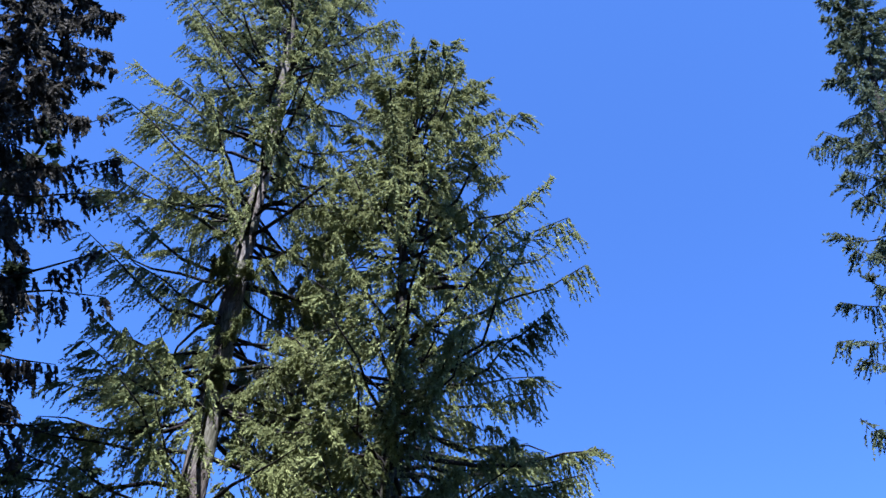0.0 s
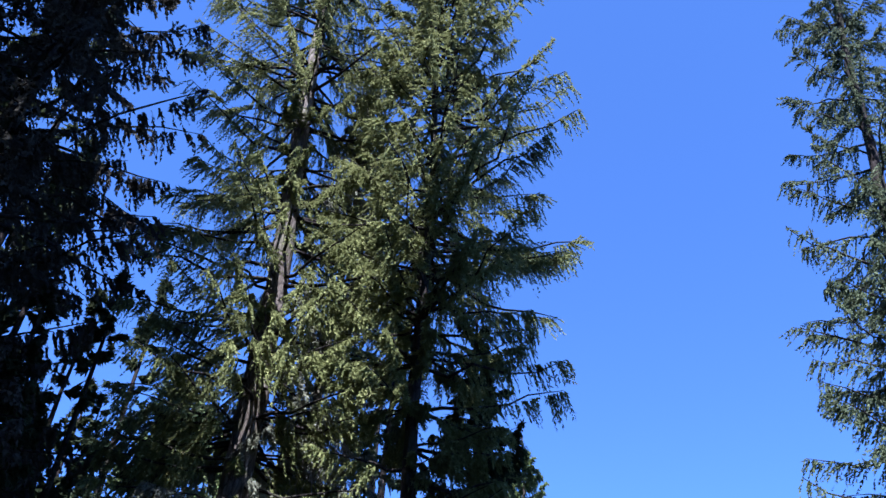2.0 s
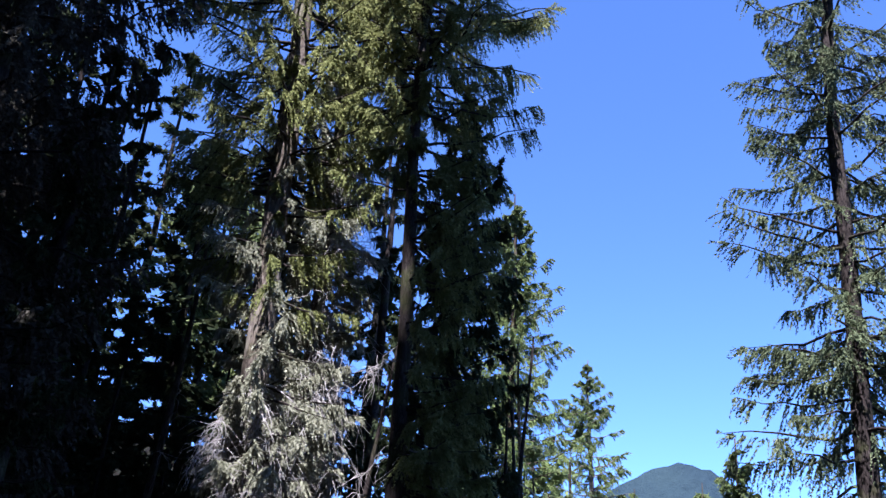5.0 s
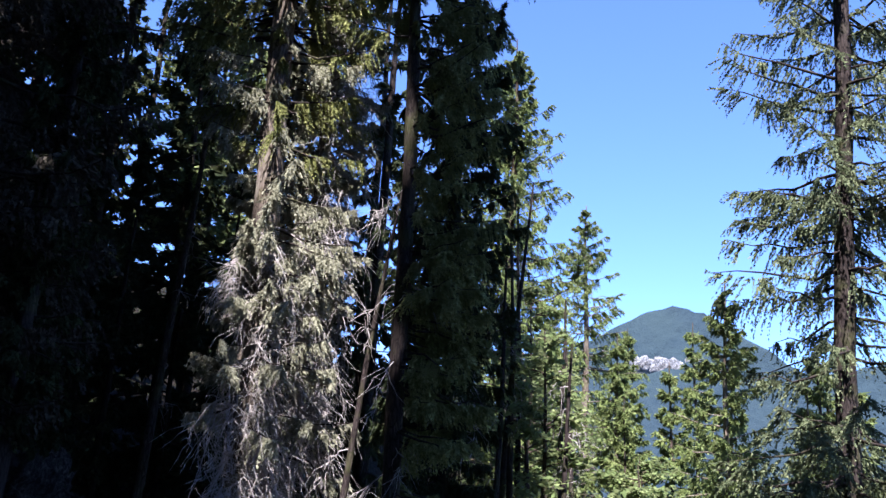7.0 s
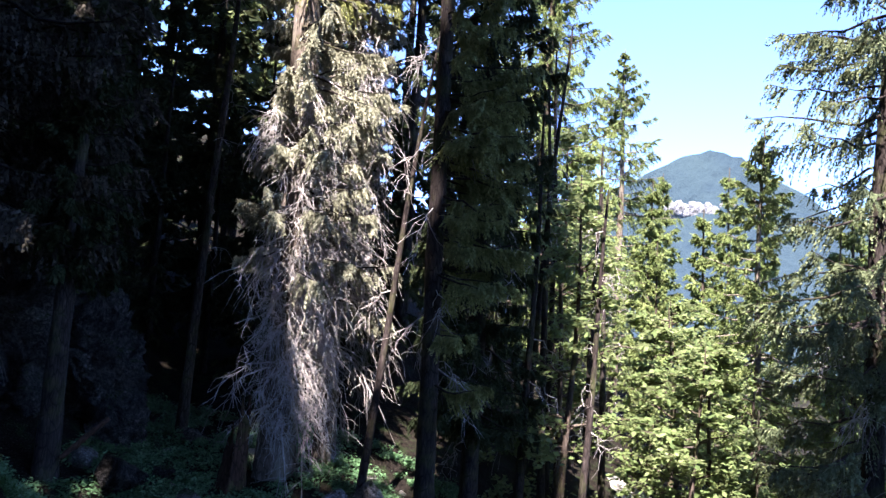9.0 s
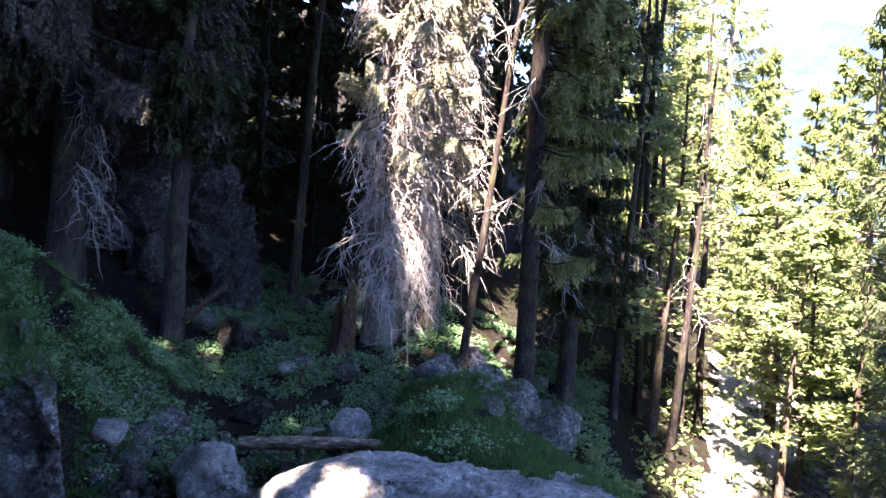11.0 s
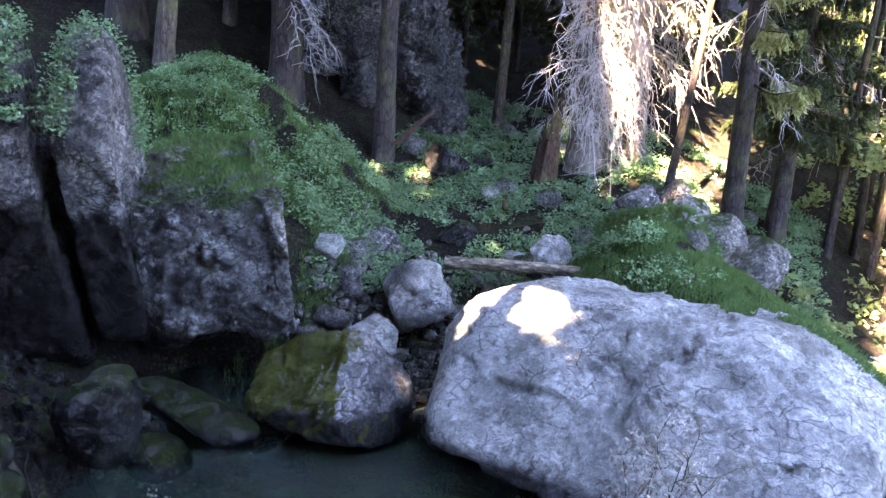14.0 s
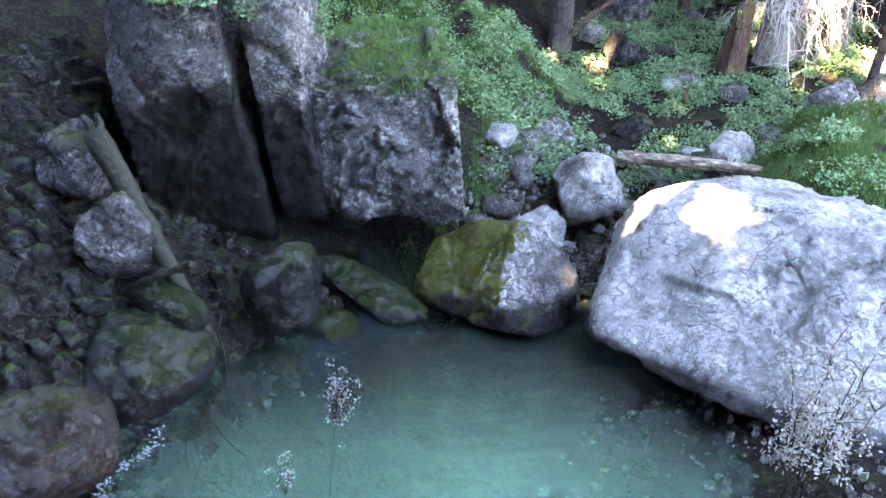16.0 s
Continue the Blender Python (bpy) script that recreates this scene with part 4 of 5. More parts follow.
# spruces behind
spruce("spruce_tree", on(3.3, 30.0), 19.0, 0.26, 2.0, profile((0, 3.5), (0.35, 3.2), (0.7, 1.9), (1, 0.2)), 7, "dense green spruce behind the dark trunk", 230, 45, 15, blade=0.11, width=0.024, needles=NEEDLES_FRESH, droop=(0.2, 1.2))
spruce("spruce_tree", on(6.85, 34.0), 14.7, 0.19, 1.5, profile((0, 2.6), (0.5, 2.2), (0.75, 1.5), (0.9, 0.8), (1, 0.1)), 8, "slim sunlit spruce with a pointed top and pale bark", 165, 45, 18, blade=0.10, width=0.018, needles=NEEDLES_FRESH, barkm=BARK_PALE, dead=50, dead_z=(0.5, 6), dead_len=(0.6, 1.6),
       bias=lambda az, fr: np.where((np.sin(az) < -0.5) & (np.sin(az * 9.1) > -0.2), 0.1, 1.0))
spruce("spruce_tree", on(9.2, 25.0), 13.0, 0.14, 2.5, cone(2.2, 2.4, 0.8, 0.3), 9, "sunlit spruce with spreading limbs", 140, 36, 17, blade=0.10, width=0.02, needles=NEEDLES_FRESH, barkm=BARK_PALE)


def bare_trunk(name, at, H, r0, lean, label, seed, material, curve=0.0, bits=7):
    rng = np.random.default_rng(seed)
    ob = thing(name, pose(*at), label, "tree", "bare trunks")
    V, F, stem = trunk_mesh(rng, H, r0, lean, 10, 30, 0.3, 0.02, 0.05, curve)
    part("trunk", mesh_of("trunk", V, F, material, True), ob)
    for me in dead_limbs(rng, bits, (0.25 * H, 0.9 * H), (0.3, 1.1), stem, twigs=6):
        part("dead_limb", me, ob)
    return ob


bare_trunk("slim_tree", on(-1.25, 15.4), 9, 0.06, (0.10, 0.02), "thin leaning trunk among dead limbs", 32, BARK_DARK, 0.0, 3)
bare_trunk("slim_tree", on(-4.9, 17.0), 12, 0.085, (0.035, 0), "straight pale-barked pole on the slope", 33, BARK)
for q, (x, y, H, lx) in enumerate([(1.75, 17.4, 9, 0.02), (2.35, 18.2, 10, -0.03), (2.9, 17.2, 8, 0.05), (3.3, 18.6, 9, 0.0), (3.9, 19.6, 9, -0.04), (1.9, 19.0, 11, 0.06), (2.7, 20.4, 11, -0.02)]):
    bare_trunk("slim_tree", on(x, y), H, 0.075, (lx, 0), "thin dark trunk in the shade at the valley's edge", 80 + q, BARK_DARK)
bare_trunk("slim_tree", on(-10.1, 13.0), 14, 0.16, (0.10, 0.0), "mossy curved trunk on the bank", 34, BARK, -0.004)


def leafy(name, at, H, r0, spread, leaves, seed, label, size=0.075, material=None, barkm=None, low=0.3, lean=(0, 0), limbs=34, group="broadleaf trees"):
    """A broadleaf tree: forked trunk, rising limbs, twigs, and loose layers of single leaves."""
    rng = np.random.default_rng(seed)
    material, barkm = material or BEECH, barkm or BARK
    ob = thing(name, pose(*at), label, "tree", group)
    V, F, stem = trunk_mesh(rng, H, r0, lean, 9, 26, 0.3, 0.012, 0.12)
    part("trunk", mesh_of("trunk", V, F, barkm, True), ob)
    h = H * (low + (0.97 - low) * rng.random(limbs))
    az = rng.uniform(0, 2 * np.pi, limbs)
    L = spread * rng.uniform(0.45, 1.05, limbs) * (1.05 - 0.6 * ((h / H - low) / (1 - low)) ** 2)
    cx, cy, _ = stem(h)
    A = np.stack([np.cos(az), np.sin(az), 0 * az], -1)
    t = np.linspace(0, 1, 6)
    P = np.stack([cx, cy, h], -1)[:, None] + A[:, None] * (L[:, None] * t)[..., None]
    P[..., 2] += (L * rng.uniform(0.1, 0.7, limbs))[:, None] * (t - 0.35 * t * t)
    P[:, 1:] += rng.normal(0, 0.05, P[:, 1:].shape) * L[:, None, None]
    one = tubes(P, (0.012 + 0.012 * L)[:, None] * (1 - 0.85 * t), 4, False)
    tw = 9
    k = rng.uniform(0.25, 1, (limbs, tw))
    idx = np.clip((k * 5).astype(int), 0, 4)
    f = (k * 5 - idx)[..., None]
    row = np.arange(limbs)[:, None]
    B = P[row, idx] * (1 - f) + P[row, idx + 1] * f
    D = unit(A[:, None] * 0.8 + rng.normal(0, 0.7, (limbs, tw, 3)) * np.array([1, 1, 0.45]))
    l = rng.uniform(0.25, 0.75, (limbs, tw)) * spread * 0.42
    W = B[:, :, None] + D[:, :, None] * (l[..., None] * np.linspace(0, 1, 3))[..., None]
    two = tubes(W.reshape(-1, 3, 3), np.repeat(np.array([[0.008, 0.005, 0.003]]), limbs * tw, 0), 3, False)
    tagged(part("branchwork", mesh_of("branchwork", *join([one, two]), barkm, True), ob), kind="stuff")
    n = max(1, leaves // (limbs * tw))
    u = rng.uniform(0.1, 1.1, (limbs, tw, n, 1))
    C = B[:, :, None] + D[:, :, None] * l[..., None, None] * u + rng.normal(0, 0.10, (limbs, tw, n, 3)) * np.array([1, 1, 0.5])
    tagged(part("crown", leaf_mesh("crown", C.reshape(-1, 3), rng, size, material), ob), kind="stuff")
    return ob


def leaf_mesh(name, C, rng, size, material, flat=0.45, aspect=0.55):
    """Single pointed leaves at the places C, mostly lying flat."""
    n = len(C)
    N = unit(rng.normal(0, flat, (n, 3)) + np.array([0, 0, 1.0]))
    T = unit(np.cross(N, unit(rng.normal(size=(n, 3)))))
    S = np.cross(N, T)
    s = size * rng.uniform(0.6, 1.35, (n, 1))
    fold = 0.12 * s * N
    V = np.stack([C - T * s, C + S * s * aspect + fold, C + T * s, C - S * s * aspect + fold], 1).reshape(-1, 3)
    i = np.arange(n)[:, None] * 4
    F = np.concatenate([i + np.array([0, 2, 1]), i + np.array([0, 3, 2])])
    return mesh_of(name, V, F, material)


leafy("beech_tree", on(-6.3, 25.0), 14.5, 0.17, 3.2, 20000, 41, "beech with loose sunlit leaves between the dark spruces", 0.10, low=0.35, limbs=60)
for q, (x, y, H) in enumerate([(2.6, 17.6, 8), (2.9, 20.0, 8), (5.3, 18.0, 6.0), (5.9, 21.0, 6.5), (6.0, 19.2, 6), (6.2, 22.5, 6.5), (2.9, 22.4, 9), (6.9, 18.4, 5.5), (4.1, 26, 7), (7.8, 21, 6)]):
    leafy("young_tree", on(x, y), H, 0.075, 1.5, 3200, 50 + q, "slender young broadleaf tree with bright green leaves", 0.085, low=0.22, limbs=30, group="young trees of the valley", lean=(0.03 * (-1) ** q, 0))

# the forest round about: three grown spruces, copied
PROTO = [
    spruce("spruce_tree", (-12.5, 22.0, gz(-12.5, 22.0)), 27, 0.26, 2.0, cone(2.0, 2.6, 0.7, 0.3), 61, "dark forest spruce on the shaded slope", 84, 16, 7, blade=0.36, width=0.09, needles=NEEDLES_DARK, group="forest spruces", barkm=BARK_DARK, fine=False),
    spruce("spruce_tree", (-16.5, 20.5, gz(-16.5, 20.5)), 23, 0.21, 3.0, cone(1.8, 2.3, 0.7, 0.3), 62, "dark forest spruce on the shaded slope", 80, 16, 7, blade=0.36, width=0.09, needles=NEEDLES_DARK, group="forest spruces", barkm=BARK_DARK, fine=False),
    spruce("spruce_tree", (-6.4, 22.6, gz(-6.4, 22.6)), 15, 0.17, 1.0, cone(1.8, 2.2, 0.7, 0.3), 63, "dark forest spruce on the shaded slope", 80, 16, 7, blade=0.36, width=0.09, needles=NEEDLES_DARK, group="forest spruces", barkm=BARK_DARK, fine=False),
]
# the last two are added out of view to close off sky light
FOREST = [(-15.5, 19, 1.0), (-18.5, 23, 1.1), (-15, 26.5, 1.1), (-11, 29, 0.5), (-7.4, 28.6, 0.76), (-4.2, 25.5, 0.6), (-1.6, 28, 0.8), (-4.6, 31.5, 0.7), (0.6, 25, 0.75),
          (-9.4, 19.4, 0.72), (-13.6, 17, 1.0), (-17, 14.5, 1.0), (3.2, 31, 0.6), (-3.6, 21.8, 0.55), (-22, 18, 1.0), (-11.6, 17.8, 0.8), (-7.8, 18.6, 0.55), (-10.6, 21.6, 0.85),
          (-8.8, 21.4, 0.62), (-14.2, 21.5, 1.0), (-5.6, 28.8, 0.6), (-10.2, 26, 0.5), (-17, 17, 1.0), (-2.6, 24.4, 0.6), (-1.0, 21.6, 0.7), (-12.8, 24.6, 1.0), (-9.0, 17.4, 0.5),
          (-7.6, 19.8, 0.58), (-5.6, 20.8, 0.36), (-11.2, 19.6, 0.75), (-4.3, 19.8, 0.35), (-13.0, 19.6, 0.9), (-9.6, 22.6, 0.8), (-8.6, 25, 0.66), (-19, 14, 1.1), (-20, 16.8, 1.1),
          (-16.6, 12, 1.0), (-6.2, 18.4, 0.4), (-3.4, 18.6, 0.4), (-10.4, 15.6, 0.5), (-12.6, 15.2, 0.6), (9.6, -5, 1.1), (13, 3.6, 1.0)]
rng = np.random.default_rng(9)
for q, (x, y, s) in enumerate(FOREST):
    k = s * rng.uniform(0.94, 1.06)
    copy_thing(PROTO[q % 3], pose(x, y, gz(x, y) - 0.1, 0, 0, rng.uniform(0, 360)) @ Matrix.Diagonal((k, k, k, 1)))
# added wood behind the near bank, out of view, which keeps the hollow in shade
SHADE_WALL = [spruce("spruce_tree", on(-12.9, -6.0), 40, 0.3, z0, cone(1.3, 1.5, 0.35, 0.3), 65 + q, "added unseen spruce on the near bank that holds off the sun", n, 12, 5, blade=0.5, width=0.13, droop=(0.2, 0.9),
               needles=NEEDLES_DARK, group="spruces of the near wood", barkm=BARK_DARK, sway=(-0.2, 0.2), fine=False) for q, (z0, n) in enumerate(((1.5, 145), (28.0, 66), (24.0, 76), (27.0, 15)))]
# the wood stands in rows across the sun; its height along the rows, reckoned along the sun's rays
EDGE_V = (-24, -9.5, -8.5, -7.2, -6.4, -5.9, -3.6, -3.1, -2.0, -1.5, -0.6, 0.0, 0.3, 3.3, 4.0, 9)
EDGE_H = (46, 44, 38, 33, 28, 26.0, 26.0, 37, 41, 42, 42, 22, 19, 19, 30.5, 30.5)
# where the wood lets the sun through: across the light, half width, from and to which height, which crown closes it above
GAPS = ((-3.55, 0.3, 13.2, 17.2, 1), (-7.5, 1.0, 20.4, 24.0, 2))
rows = [(u + 0.25 * (-1) ** k, -14.8 + 1.25 * k) for u in (-3.6, -5.6) for k in range(20)]
for u, v in rows:
    v += 0.62 if u < -4.6 and abs(v + 3.55) > 3 else 0.0
    x, y = 0.989 * v + 0.148 * u, -0.148 * v + 0.989 * u
    foot = gz(x, y)
    top = float(np.interp(v, EDGE_V, EDGE_H)) - 1.6 * u
    gap = [g for g in GAPS if abs(v - g[0]) < g[1]]
    if gap:
        _, _, lo, hi, kind = gap[0]
        k = (hi - 1.6 * u - foot) / (28.0, 24.0)[kind - 1]
        copy_thing(SHADE_WALL[kind], pose(x, y, foot - 0.1, 0, 0, rng.uniform(0, 360)) @ Matrix.Diagonal((0.9, 0.9, k, 1)))
        if kind == 1 and u < -4.6:
            k = (hi - 0.4 - 1.6 * u - foot) / 39.0
            copy_thing(SHADE_WALL[3], pose(x, y - 0.3, foot - 0.1, 0, 0, 30) @ Matrix.Diagonal((0.7, 0.7, k, 1)))
        k = (lo - 1.6 * u - foot) / 39.0
        copy_thing(SHADE_WALL[0], pose(x, y + 0.2, foot - 0.1, 0, 0, 77) @ Matrix.Diagonal((1.0, 1.0, k, 1)))
        continue
    wide = 0.5 if abs(v + 3.55) < 1.5 else 0.9
    k = (top - foot) / 39.0
    copy_thing(SHADE_WALL[0], pose(x, y, foot - 0.1, 0, 0, rng.uniform(0, 360)) @ Matrix.Diagonal((wide, wide, k, 1)))
    if -6.4 < v < -4.0 and u > -4.6:
        k = (29.5 - 1.6 * u - foot) / 39.0
        copy_thing(SHADE_WALL[3], pose(x + 0.5, y + 0.3, foot - 0.1, 0, 0, 210) @ Matrix.Diagonal((0.8, 0.8, k, 1)))
    if abs(v + 3.55) < 5:
        away = 0.45 if v > -3.55 else -0.45
        copy_thing(SHADE_WALL[0], pose(x + away, y - 0.6, foot - 0.1, 0, 0, 140) @ Matrix.Diagonal((0.75, 0.75, k, 1)))
# unseen fillers that stop sun leaking through the added wood
for x, y, k in ((-7.4, 0.0, 0.78), (-8.5, -1.7, 0.82), (-6.6, 0.2, 0.7)):
    copy_thing(PROTO[2], pose(x, y, gz(x, y) - 0.1, 0, 0, 40 * x) @ Matrix.Diagonal((k, k, k, 1)))
for u, v, H, wide in ((-7.6, -2.0, 34, 0.8), (-7.6, -1.1, 41, 0.8), (-7.6, -3.55, 12.6, 1.1)):
    x, y = 0.989 * v + 0.148 * u, -0.148 * v + 0.989 * u
    copy_thing(SHADE_WALL[0], pose(x, y, gz(x, y) - 0.1, 0, 0, 60 * v) @ Matrix.Diagonal((wide, wide, (H - 1.6 * u - gz(x, y)) / 39.0, 1)))
# broad spruces added out of view to cut the sky's light over the scree
BROAD = spruce("spruce_tree", on(-10.6, 3.4), 26, 0.34, 7.5, cone(3.6, 4.2, 0.6, 0.4), 67, "added unseen broad spruce that shades the scree beside the pool", 110, 18, 8, blade=0.4, width=0.1, needles=NEEDLES_DARK, group="old spruces of the bank",
               barkm=BARK_DARK, fine=False)
for x, y, k in ((-11.4, 6.2, 1.0), (-12.6, 8.8, 1.05), (-13.0, 4.6, 0.95), (-10.2, 1.2, 0.95), (-11.6, -0.8, 1.0)):
    copy_thing(BROAD, pose(x, y, gz(x, y) - 0.1, 0, 0, 50 * x) @ Matrix.Diagonal((k, k, k, 1)))
FAR = spruce("spruce_tree", (12.5, 20.5, gz(12.5, 20.5)), 14, 0.15, 1.5, cone(1.6, 2.2, 0.8, 0.25), 64, "sunlit spruce on the valley slope", 84, 18, 8, blade=0.28, width=0.06, needles=NEEDLES_FRESH, group="valley spruces", barkm=BARK, fine=False)
for q, (x, y, s) in enumerate([(9.6, 20.6, 0.75), (11.5, 24, 0.9), (15.5, 21, 1.0), (8.6, 28.5, 0.7), (14, 27, 0.9), (11.5, 31, 0.8), (7.4, 31, 0.7), (16.5, 34, 1.0), (5.4, 36, 0.7), (10, 40, 0.8), (18, 25, 1.0), (14.5, 44, 1.0), (22, 38, 1.0), (7.6, 48, 0.8), (13.4, 16.5, 0.8), (6.6, 26.5, 0.55)]):
    copy_thing(FAR, pose(x, y, gz(x, y) - 0.1, 0, 0, rng.uniform(0, 360)) @ Matrix.Diagonal((s, s, s, 1)))

# ---- undergrowth, logs, stump ----
def clumps(n, xr, yr, seed, keep=None, per=34, rad=0.22, tall=0.24):
    rng = np.random.default_rng(seed)
    x, y = rng.uniform(*xr, n), rng.uniform(*yr, n)
    if keep is not None:
        ok = keep(x, y)
        x, y = x[ok], y[ok]
    z = ground_z(x, y)
    r = rad * rng.uniform(0.5, 1.3, len(x))
    d = unit(rng.normal(size=(len(x), per, 3)))
    d[..., 2] = np.abs(d[..., 2])
    C = np.stack([x, y, z], -1)[:, None] + d * (r[:, None] * rng.uniform(0.4, 1, (len(x), per)))[..., None] * np.array([1, 1, tall / rad])
    return C.reshape(-1, 3), rng


def patchy(x, y, lo):
    return wobble(x * 1.1, y * 1.1, 5.0) + 0.5 * wobble(x * 3, y * 3, 1.0) > lo


C, rng = clumps(5200, (-6.4, 1.6), (10.2, 18.4), 71, lambda x, y: patchy(x, y, -0.22) & ~((x > -5.3) & (x < -2.6) & (y < 10.9 + 0.4 * wobble(x * 3, y))) & ~((x > -2.5) & (y < 12.7) & ~patchy(x, y, 0.45)), 34, 0.2, 0.17)
tagged(part("herbs", leaf_mesh("herbs", C, rng, 0.030, HERB, 0.5)), "low green woodland herbs covering the slope", "undergrowth", kind="stuff")
C, rng = clumps(620, (-9.4, -5.3), (9.3, 13.6), 72, lambda x, y: patchy(x, y, -0.25), 56, 0.22, 0.2)
tagged(part("ledge_herbs", leaf_mesh("ledge_herbs", C, rng, 0.028, HERB, 0.55)), "thick herbs and ferns on the mossy ledge", "undergrowth", kind="stuff")
C, rng = clumps(150, (1.0, 9.0), (11.5, 24.0), 73, None, 40, 0.4, 0.5)
tagged(part("valley_shrubs", leaf_mesh("valley_shrubs", C, rng, 0.075, BEECH, 0.6)), "bright green shrubs on the falling slope", "undergrowth", kind="stuff")


def tuft_mesh(name, C, N, rng, long, wide, material):
    n = len(C)
    D = unit(N + rng.normal(0, 0.45, (n, 3)) + np.array([0, 0, 0.3]))
    S = unit(np.cross(D, rng.normal(size=(n, 3)))) * wide
    l = long * rng.uniform(0.5, 1.4, (n, 1))
    V = np.stack([C - S, C + S, C + D * l + np.array([0, 0, -0.25]) * l * rng.random((n, 1))], 1).reshape(-1, 3)
    return mesh_of(name, V, np.arange(3 * n), material)


def grass_on_ground(name, n, xr, yr, seed, label, keep=None, long=0.11, wide=0.008):
    rng = np.random.default_rng(seed)
    x, y = rng.uniform(*xr, n), rng.uniform(*yr, n)
    if keep is not None:
        ok = keep(x, y)
        x, y = x[ok], y[ok]
    C = np.stack([x, y, ground_z(x, y) - 0.01], -1)
    tagged(part(name, tuft_mesh(name, C, np.array([0, 0, 1.0]) + 0 * C, rng, long, wide, MOSSY)), label, "moss", kind="stuff")


grass_on_ground("ledge_moss", 60000, (-9.2, -5.2), (9.0, 12.6), 81, "soft green moss and grass hanging over the ledge", lambda x, y: patchy(x, y, -0.4), 0.13, 0.006)
grass_on_ground("terrace_moss", 50000, (-2.3, 2.0), (9.7, 12.4), 82, "green moss and grass behind the great boulder", lambda x, y: patchy(x, y, -0.6))


def tufts_on(ob, name, n, seed, up, label, keep=None, long=0.09, wide=0.007, leaves=False):
    """Moss or herbs that grow on the upper faces of a boulder."""
    rng = np.random.default_rng(seed)
    me = ob.data
    co = np.empty(len(me.vertices) * 3, dtype=np.float32)
    no = np.empty(len(me.vertices) * 3, dtype=np.float32)
    me.vertices.foreach_get("co", co)
    me.vertices.foreach_get("normal", no)
    M = np.array(ob.matrix_basis)
    co = co.reshape(-1, 3) @ M[:3, :3].T + M[:3, 3]
    no = no.reshape(-1, 3) @ M[:3, :3].T
    ok = (no[:, 2] > up) & patchy(co[:, 0] * 1.5, co[:, 1] * 1.5, -0.5)
    if keep is not None:
        ok &= keep(co)
    pick = np.flatnonzero(ok)
    pick = rng.choice(pick, n)
    C, N = co[pick] + rng.normal(0, 0.03, (n, 3)) * np.array([1, 1, 0.2]), no[pick]
    mesh = leaf_mesh(name, C + N * rng.uniform(0.0, 0.14, (n, 1)), rng, 0.026, HERB, 0.6) if leaves else tuft_mesh(name, C, N, rng, long, wide, MOSSY)
    tagged(part(name, mesh), label, "moss" if not leaves else "undergrowth", kind="stuff")


tufts_on(mound, "mound_moss", 30000, 91, -0.1, "thick green moss over the hummock", None, 0.10)
tufts_on(mound, "mound_herbs", 900, 92, 0.1, "small herbs on the mossy hummock", leaves=True)
tufts_on(B_FACE, "face_moss", 9000, 93, 0.45, "moss and grass along the top of the rock face", lambda c: c[:, 2] > 2.3)
tufts_on(B_SLAB, "slab_herbs", 3000, 94, 0.25, "herbs growing on the tall slab", lambda c: (c[:, 2] > 3.3) & (c[:, 0] > -8.0), leaves=True)
tufts_on(B_NARROW, "narrow_slab_herbs", 2600, 95, 0.05, "herbs in the cleft of the narrow slab", lambda c: (c[:, 2] > 2.9) & (c[:, 0] < -6.95), leaves=True)
tufts_on(B_GREAT, "boulder_moss", 8000, 96, 0.2, "green moss on the back shoulder of the great boulder", lambda c: (c[:, 1] > 9.6) & (c[:, 0] > 0.0), 0.10)


def log(name, a, b, r0, r1, material, label, seed, bend=0.05, stubs=5, prongs=()):
    rng = np.random.default_rng(seed)
    a, b = np.array(a, float), np.array(b, float)
    t = np.linspace(0, 1, 14)
    P = a + (b - a) * t[:, None] + rng.normal(0, bend * 0.25, (14, 3)) + np.array([0, 0, 1]) * (bend * np.sin(np.pi * t))[:, None]
    ob = thing(name, Matrix.Translation(a), label, "log")
    V, F = tubes((P - a)[None], (r0 + (r1 - r0) * t + rng.normal(0, 0.006, 14))[None], 10)
    V = V + rng.normal(0, 0.006, V.shape)
    part("stem", mesh_of("stem", V, F, material, True), ob)
    for dx, dy, dz, r in prongs:
        t = np.linspace(0, 1, 5)[:, None]
        S = P[-2] - a + np.array([dx, dy, dz]) * t + rng.normal(0, 0.008, (5, 3))
        V, F = tubes(S[None], (r * (1.15 - 0.85 * t[:, 0] ** 1.5))[None], 8)
        part("prong", mesh_of("prong", V, F, material, True), ob)
    for q in range(stubs):
        k = rng.integers(2, 12)
        d = unit(rng.normal(size=3))
        S = np.stack([P[k] - a, P[k] - a + d * rng.uniform(0.1, 0.25)])
        V, F = tubes(S[None], np.array([[0.022, 0.01]]), 5)
        part("stub", mesh_of("stub", V, F, material, True), ob)
    return ob


log("log", (-5.9, 5.15, 0.30), (-7.55, 5.28, 2.19), 0.07, 0.135, DARKLOG, "dark mossy barkless log leaning against the rocks above the pool", 1, 0.02, 0, ((-0.28, 0.02, 0.30, 0.085), (-0.06, 0.04, 0.34, 0.07)))
log("stick", (-6.74, 4.75, 0.79), (-5.94, 5.0, 1.21), 0.03, 0.035, DARKLOG, "short grey stick lying across the leaning log", 2, 0.02, 0)
log("log", (-3.95, 11.3, 1.26), (-1.65, 11.2, 1.44), 0.095, 0.075, LOGWOOD, "half-rotten fallen log lying behind the great boulder", 3, 0.03, 4)
